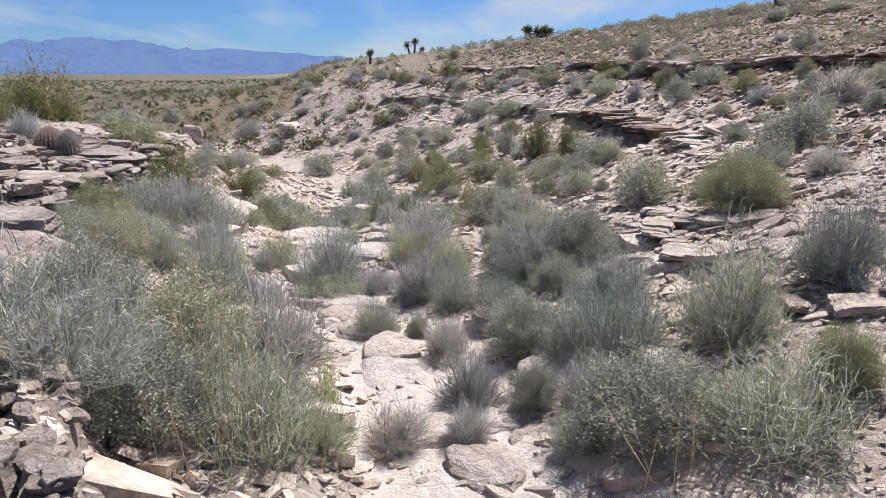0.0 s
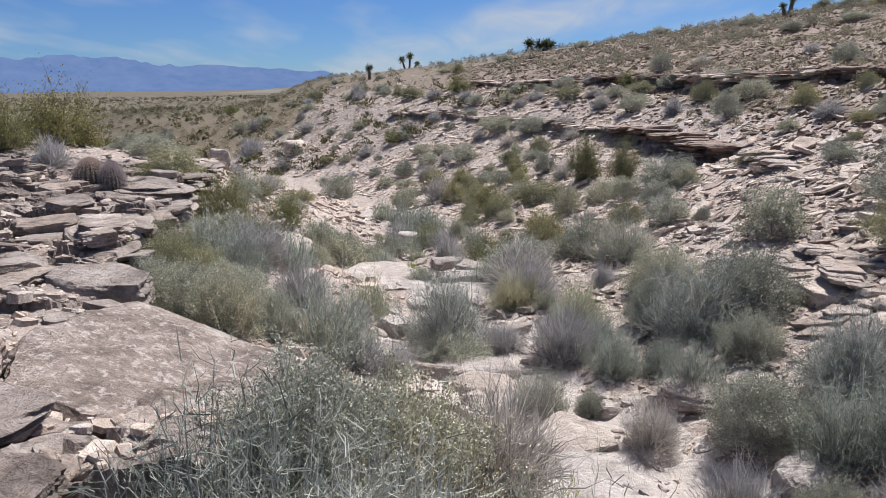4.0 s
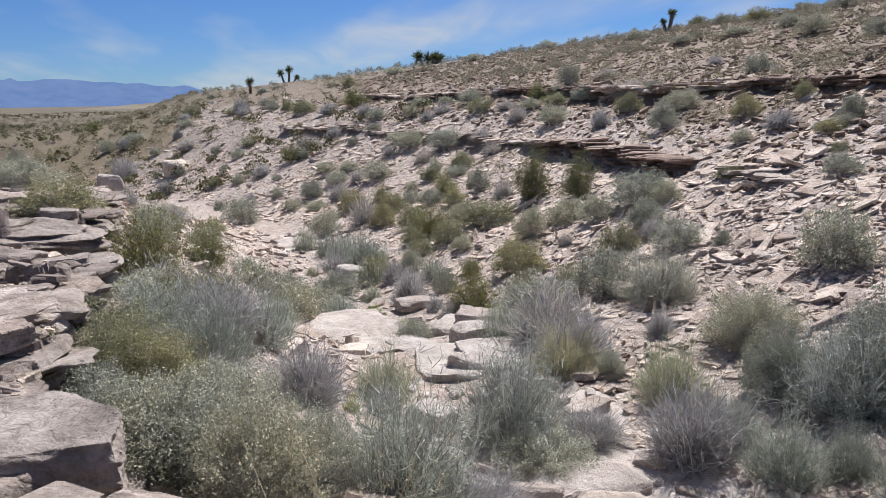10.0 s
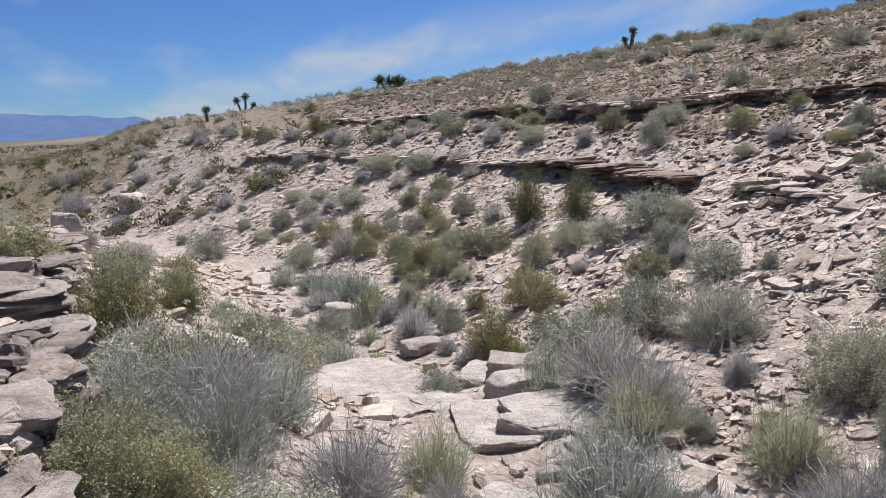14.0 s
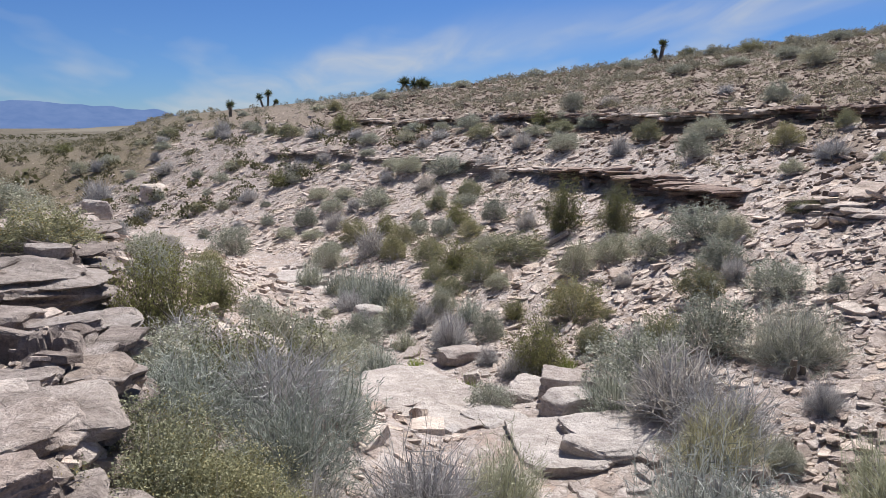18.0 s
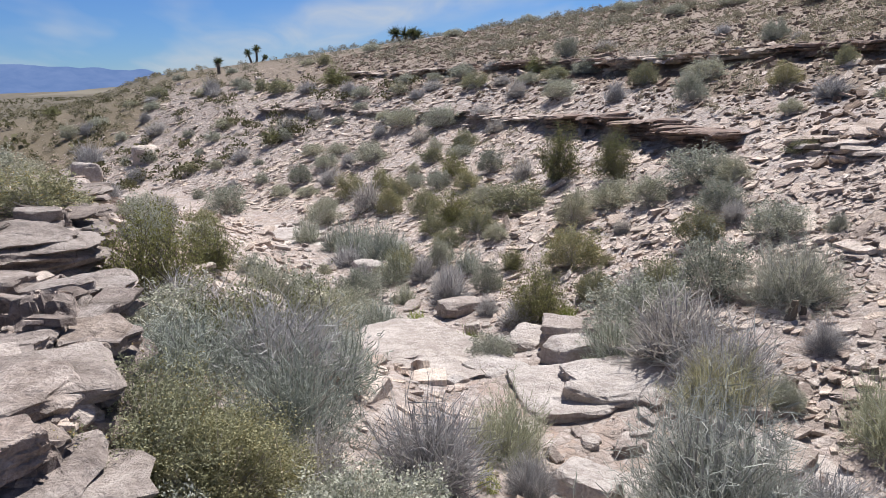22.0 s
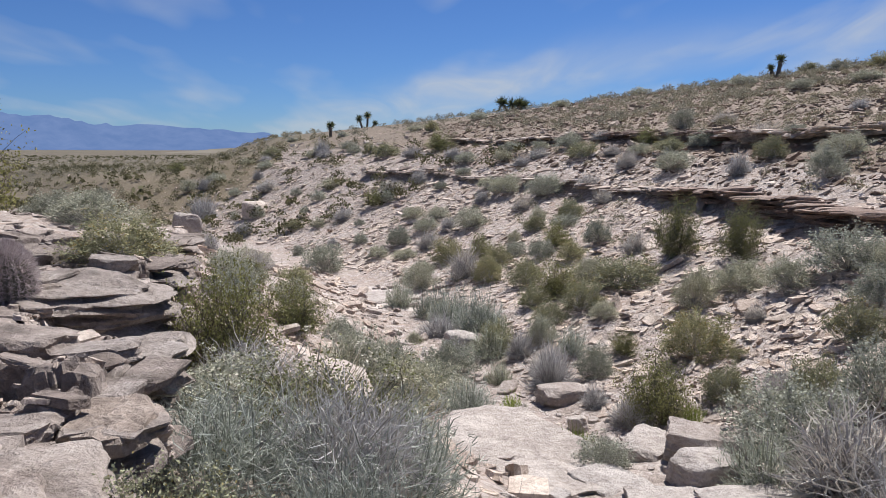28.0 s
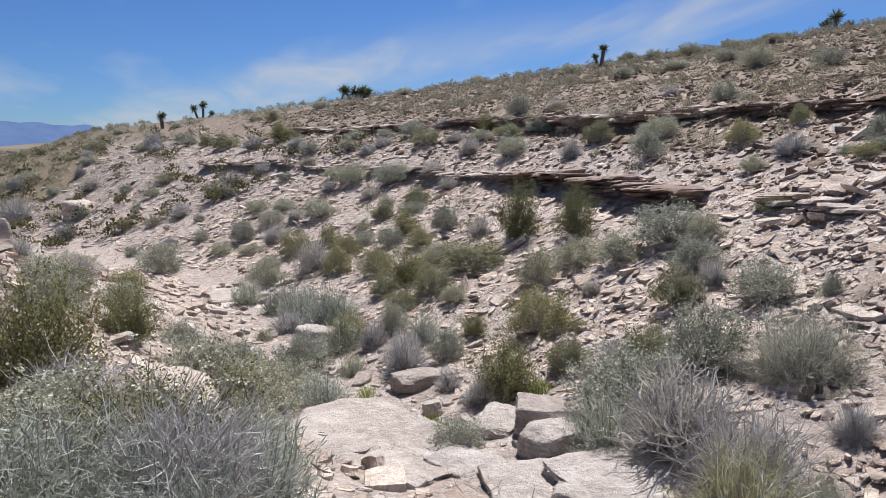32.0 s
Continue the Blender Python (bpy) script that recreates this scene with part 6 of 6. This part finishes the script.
# ---------------------------------------------------------------- yuccas, cactus and distant scrub
def head_shape(seed, n, length, droop=0.0):
    """A burst of stiff blades round one point."""
    r = rng_of(seed)
    d = unit(r.normal(0, 1, (n, 3)) * np.array([1, 1, 0.8]) + np.array([0, 0, 0.45]))
    tip = d * length * r.uniform(0.7, 1.1, (n, 1)) - np.array([0, 0, droop])
    return ribbons(d * 0.04, tip, np.full(n, length * 0.085), np.zeros((n, 3)), r)


def trunk_mesh(seed, low, high, w0, w1):
    """A shaggy tapering trunk between two points."""
    r = rng_of(seed)
    rings, sides = 7, 8
    low, high = np.array(low, dtype=float), np.array(high, dtype=float)
    v, f = [], []
    for k in range(rings):
        s = k / (rings - 1)
        c = low + (high - low) * s + np.array([0.03 * math.sin(3 * s + seed), 0.03 * math.cos(2 * s + seed), 0])
        for q in range(sides):
            a = q / sides * 2 * math.pi
            w = (w0 + (w1 - w0) * s) * 0.5 * r.uniform(0.82, 1.2)
            v.append((c[0] + math.cos(a) * w, c[1] + math.sin(a) * w, c[2]))
    for k in range(rings - 1):
        for q in range(sides):
            p2 = (q + 1) % sides
            f.append((k * sides + q, k * sides + p2, (k + 1) * sides + p2, (k + 1) * sides + q))
    f.append(tuple(range((rings - 1) * sides, rings * sides)))
    return v, f


def yucca(label, x, y, stems, seed):
    """stems: (dx, dy, height, blade length) of each trunk with its head."""
    base = tagged(empty("yucca", x, y, float(ground_height(x, y)) - 0.05), label, "yucca", "yuccas on the skyline")
    for k, (dx, dy, h, b) in enumerate(stems):
        t = part("trunk", mesh_of("trunk", *trunk_mesh(seed + k, (dx * 0.4, dy * 0.4, 0), (dx, dy, h), 0.34, 0.24), BARK), None, base)
        v, f = head_shape(seed + 20 + k, 150, b)
        part("blade_head", mesh_of("blade_head", v + np.array([dx, dy, h]), f, BLADE), None, t, "spiky green blade head")
        v, f = head_shape(seed + 40 + k, 60, b * 0.6, b * 0.5)
        part("dead_skirt", mesh_of("dead_skirt", v + np.array([dx, dy, h - 0.12]), f, STRAW), None, t, "drooping dry dead blades")


yucca("dark green yucca with one shaggy trunk on the crest", -7.7, 74.4, [(0, 0, 1.15, 0.62)], 1)
yucca("branching dark yucca with three heads on the crest", -4.4, 104, [(-0.9, 0, 1.5, 0.75), (0.3, 0, 2.0, 0.8), (1.3, 0.2, 0.9, 0.6)], 5)
yucca("broad clump of low green yucca heads on the crest", 9.35, 70.5, [(-1.0, 0, 0.75, 0.8), (0.0, 0.2, 0.65, 0.8), (0.6, -0.2, 0.7, 0.8), (1.1, 0.1, 0.6, 0.8)], 11)
yucca("dark yucca with a tall and a short trunk on the hill", 26.0, 55.5, [(0.25, 0, 1.35, 0.55), (-0.45, 0.1, 0.7, 0.45)], 17)
yucca("low spread of green yucca heads on the hill", 44.0, 50.0, [(-1.0, 0, 0.6, 0.7), (0.2, 0.2, 1.3, 0.8), (1.4, 0, 0.6, 0.7)], 23)


def barrel_cactus(x, y):
    """A clump of ribbed barrels under a dense coat of spines."""
    base = tagged(empty("barrel_cactus", x, y, float(ground_height(x, y)) - 0.03), "clump of ribbed cactus mounds under pinkish-grey spines", "cactus")
    r = rng_of(3)
    for cx, cy, wide, top in ((-0.14, 0.0, 0.50, 0.46), (0.21, -0.06, 0.38, 0.38), (0.05, 0.3, 0.36, 0.38)):
        rows, sides = 16, 44
        s = (np.arange(rows) / (rows - 1))[:, None]
        an = (np.arange(sides) / sides * 2 * math.pi)[None, :]
        rib = 1.0 + np.where(np.arange(sides) % 2, 0.07, -0.07)[None, :]
        lat = s * math.pi * 0.56 - math.pi * 0.06
        rr = wide * 0.5 * np.maximum(np.cos(lat), 0.04) * rib
        v = np.stack([cx + np.cos(an) * rr, cy + np.sin(an) * rr, (0.5 + 0.5 * np.sin(lat * 1.0)) * top + 0 * an], 2).reshape(-1, 3)
        v[:, 2] = np.maximum((v[:, 2] - 0.4 * top) / 0.6, 0.0)
        f = [(j * sides + q, j * sides + (q + 1) % sides, (j + 1) * sides + (q + 1) % sides, (j + 1) * sides + q) for j in range(rows - 1) for q in range(sides)]
        f.append(tuple(range((rows - 1) * sides, rows * sides)))
        stem = part("stem", mesh_of("stem", v, f, FLESH), None, base)
        n = 7500
        ridge = np.nonzero(np.arange(len(v)) % 2)[0]
        pick = v[ridge[r.randint(0, len(ridge), n)]] + r.normal(0, 0.006, (n, 3))
        out = unit((pick - np.array([cx, cy, top * 0.3])) * np.array([1, 1, 0.8]) + r.normal(0, 0.06, (n, 3)))
        way = unit(out + r.normal(0, 0.55, (n, 3)))
        sv, sf = ribbons(pick, pick + way * r.uniform(0.03, 0.075, (n, 1)), np.full(n, 0.0040), np.zeros((n, 3)), r)
        tagged(part("spine_coat", mesh_of("spine_coat", sv, sf, SPINE), None, stem, "pale pinkish spines"), kind="stuff")


barrel_cactus(-7.15, 12.7)


def scrub_shape(seed, n, size):
    r = rng_of(seed)
    d = dome(n, r, 0.0, 0.9)
    c = d * np.array([0.5, 0.5, 0.55]) * r.uniform(0.5, 1.0, (n, 1)) + np.array([0, 0, 0.06])
    return leaves(c, r.uniform(0.7, 1.3, n) * size, r, 1.15, d)


def scrub(name, label, seed, n, xr, yr, keep, size, mat, shapes):
    r = rng_of(seed)
    x, y = r.uniform(*xr, n), yr[0] + (yr[1] - yr[0]) * r.uniform(0, 1, n) ** 1.6
    ok = r.uniform(0, 1, n) < keep(x, y)
    x, y = x[ok], y[ok]
    n = len(x)
    s = r.uniform(size[0], size[1], n)
    place = np.stack([x, y, ground_height(x, y)], 1)
    scale = np.stack([s, s, s * r.uniform(0.75, 1.2, n)], 1)
    ob = joined(name, shapes, r.randint(0, len(shapes), n), place, scale, turned(np.zeros(n), np.zeros(n), r.uniform(0, 6.3, n)), mat)
    return tagged(ob, label, "scrub", kind="stuff")


MID_SCRUB = [scrub_shape(500 + i, 105, 0.077) for i in range(4)]
FAR_SCRUB = [scrub_shape(520 + i, 75, 0.10) for i in range(4)]
DOT_SCRUB = [scrub_shape(540 + i, 18, 0.24) for i in range(4)]


def hill_scrub(x, y):
    return smooth(1.2, 3.0, x - BED_X(y)) * smooth(18, 26, y) * (0.4 + 0.6 * smooth(-0.2, 0.4, waves(x, y, 5, 61)))


scrub("hill_scrub", "small grey-brown scrub dotted over the hillside", 61, 2300, (-30, 50), (19, 80), hill_scrub, (0.2, 0.6), HILL_LEAF, MID_SCRUB)
scrub("crest_scrub", "low olive scrub along the crest of the hill", 62, 1500, (-25, 60), (44, 82), lambda x, y: smooth(1, 6, x - UPPER_X(y)), (0.35, 1.1), HILL_LEAF, MID_SCRUB)
scrub("upper_scrub", "small grey-green scrub on the upper hill", 65, 2300, (7, 42), (11, 60), lambda x, y: smooth(0, 2, x - UPPER_X(y) + 1) * 0.9, (0.25, 0.75), HILL_LEAF, MID_SCRUB)
scrub("slope_scrub", "brown and olive scrub on the far slope", 64, 1500, (-80, 5), (42, 125), lambda x, y: smooth(-14, 0, x - BED_X(y)) * smooth(4, -6, x - UPPER_X(y)), (0.5, 1.3), PLAIN_LEAF, FAR_SCRUB)
scrub("plain_scrub", "dark scrub dotted over the distant plain", 63, 6000, (-420, 30), (48, 520), lambda x, y: smooth(2, -6, x - BED_X(np.minimum(y, 139)) - 10) * smooth(1.15, 0.75, -x / (0.8 * y + 20)), (0.7, 2.0),
      PLAIN_LEAF, DOT_SCRUB)

scrub("plain_edge_scrub", "grey-brown scrub past the end of the hill", 66, 2400, (-75, 3), (54, 170), lambda x, y: smooth(1.5, -2.5, x + 4 + 0.132 * (y - 6) - 6 * smooth(68, 76, y)) * (0.35 + 0.65 * smooth(-0.3, 0.4, waves(x, y, 7, 62))), (0.4, 1.1), HILL_LEAF, FAR_SCRUB)
scrub("plain_edge_brush", "low olive and yellow brush past the end of the hill", 67, 1800, (-75, 3), (54, 170), lambda x, y: smooth(1.5, -2.5, x + 4 + 0.132 * (y - 6) - 6 * smooth(68, 76, y)) * smooth(-0.1, 0.4, waves(x, y, 9, 63)), (0.3, 0.9), HILL_LEAF, FAR_SCRUB)

# ---------------------------------------------------------------- small things
def limb_mesh(seed, paths, w):
    """Crooked dry sticks: each path is a list of points."""
    sets = []
    for pts in paths:
        p = np.array(pts, dtype=float)
        k = len(p) - 1
        ws = np.linspace(w, w * 0.35, k + 1)
        sets.append(tubes(p[:-1], p[1:], ws[:-1], ws[1:]))
    return both(*sets)


def dead_branch(x, y, turn, size):
    base = tagged(empty("dead_branch", x, y, float(ground_height(x, y)) + 0.02), "bare grey dead branch lying on pale rock", "branch")
    base.rotation_euler = (0, 0, turn)
    v, f = limb_mesh(1, [[(-0.5, 0, 0.02), (-0.2, 0.05, 0.06), (0.1, 0.0, 0.1), (0.5, 0.12, 0.12), (0.8, 0.1, 0.2)]], 0.022 / size)
    part("main_limb", mesh_of("main_limb", v * size, f, BARK), None, base)
    for k, pts in enumerate(([(-0.2, 0.05, 0.06), (0.0, 0.25, 0.1), (0.2, 0.35, 0.2)], [(0.1, 0, 0.1), (0.25, -0.2, 0.12), (0.5, -0.3, 0.06)], [(0.45, 0.1, 0.12), (0.6, 0.3, 0.15), (0.85, 0.35, 0.1)])):
        v, f = limb_mesh(2 + k, [pts], 0.013 / size)
        part("side_limb", mesh_of("side_limb", v * size, f, BARK), None, base)


dead_branch(-1.75, 11.2, 0.4, 0.5)
dead_branch(-3.3, 12.1, 2.2, 0.4)
dead_branch(-0.35, 15.0, -0.2, 0.45)


def stump(x, y, h):
    base = tagged(empty("burnt_stump", x, y, float(ground_height(x, y)) - 0.03), "short dark charred stump on stony slope", "stump")
    v, f = trunk_mesh(31, (0, 0, 0), (0.02, 0.01, h), 0.11, 0.06)
    part("tall_stub", mesh_of("tall_stub", v, f, BARK), None, base)
    v, f = trunk_mesh(32, (0.13, 0.03, 0), (0.15, 0.03, h * 0.7), 0.09, 0.05)
    part("short_stub", mesh_of("short_stub", v, f, BARK), None, base)


stump(0.95, 11.4, 0.24)


def dry_stalks(x, y, n, h, seed, heads=0):
    """A few pale dead flower stalks standing in the bushes."""
    base = tagged(empty("dry_stalk_clump", x, y, float(ground_height(x, y))), "pale straw-coloured dead flower stalks among bushes", "dry stalks", "dry stalks")
    r = rng_of(seed)
    for k in range(n):
        s = np.array([[r.uniform(-0.3, 0.3), r.uniform(-0.3, 0.3), 0]])
        t = s + np.array([[r.normal(0, 0.12), r.normal(0, 0.12), h * r.uniform(0.7, 1.1)]])
        stalk = part("stalk", mesh_of("stalk", *tubes(s, t, np.array([0.007]), np.array([0.004])), STRAW), None, base)
        if heads:
            c = t + r.normal(0, 0.010, (16, 3))
            tagged(part("seed_head", mesh_of("seed_head", *leaves(c, 0.0095, r, 1.3), FLOWER), None, stalk, "fluffy cream seed head"), kind="stuff")
        else:
            d = (t - s)
            c = s + d * r.uniform(0.6, 1.02, (14, 1)) + r.normal(0, 0.006, (14, 3))
            tagged(part("seed_spike", mesh_of("seed_spike", *leaves(c, 0.009, r, 2.2), STRAW), None, stalk), kind="stuff")


dry_stalks(-1.75, 4.6, 16, 0.72, 1, 1)
dry_stalks(-1.5, 4.1, 15, 0.72, 2, 1)
dry_stalks(-1.95, 3.7, 9, 0.75, 3)
dry_stalks(-1.3, 3.5, 9, 0.72, 4)
dry_stalks(-3.3, 7.0, 8, 0.55, 5)
dry_stalks(-2.9, 7.2, 7, 0.5, 6)
dry_stalks(-4.3, 8.5, 7, 0.5, 7)
dry_stalks(1.4, 3.5, 7, 0.65, 8)
dry_stalks(1.9, 3.9, 6, 0.6, 9)
dry_stalks(-1.6, 9.4, 6, 0.5, 10)
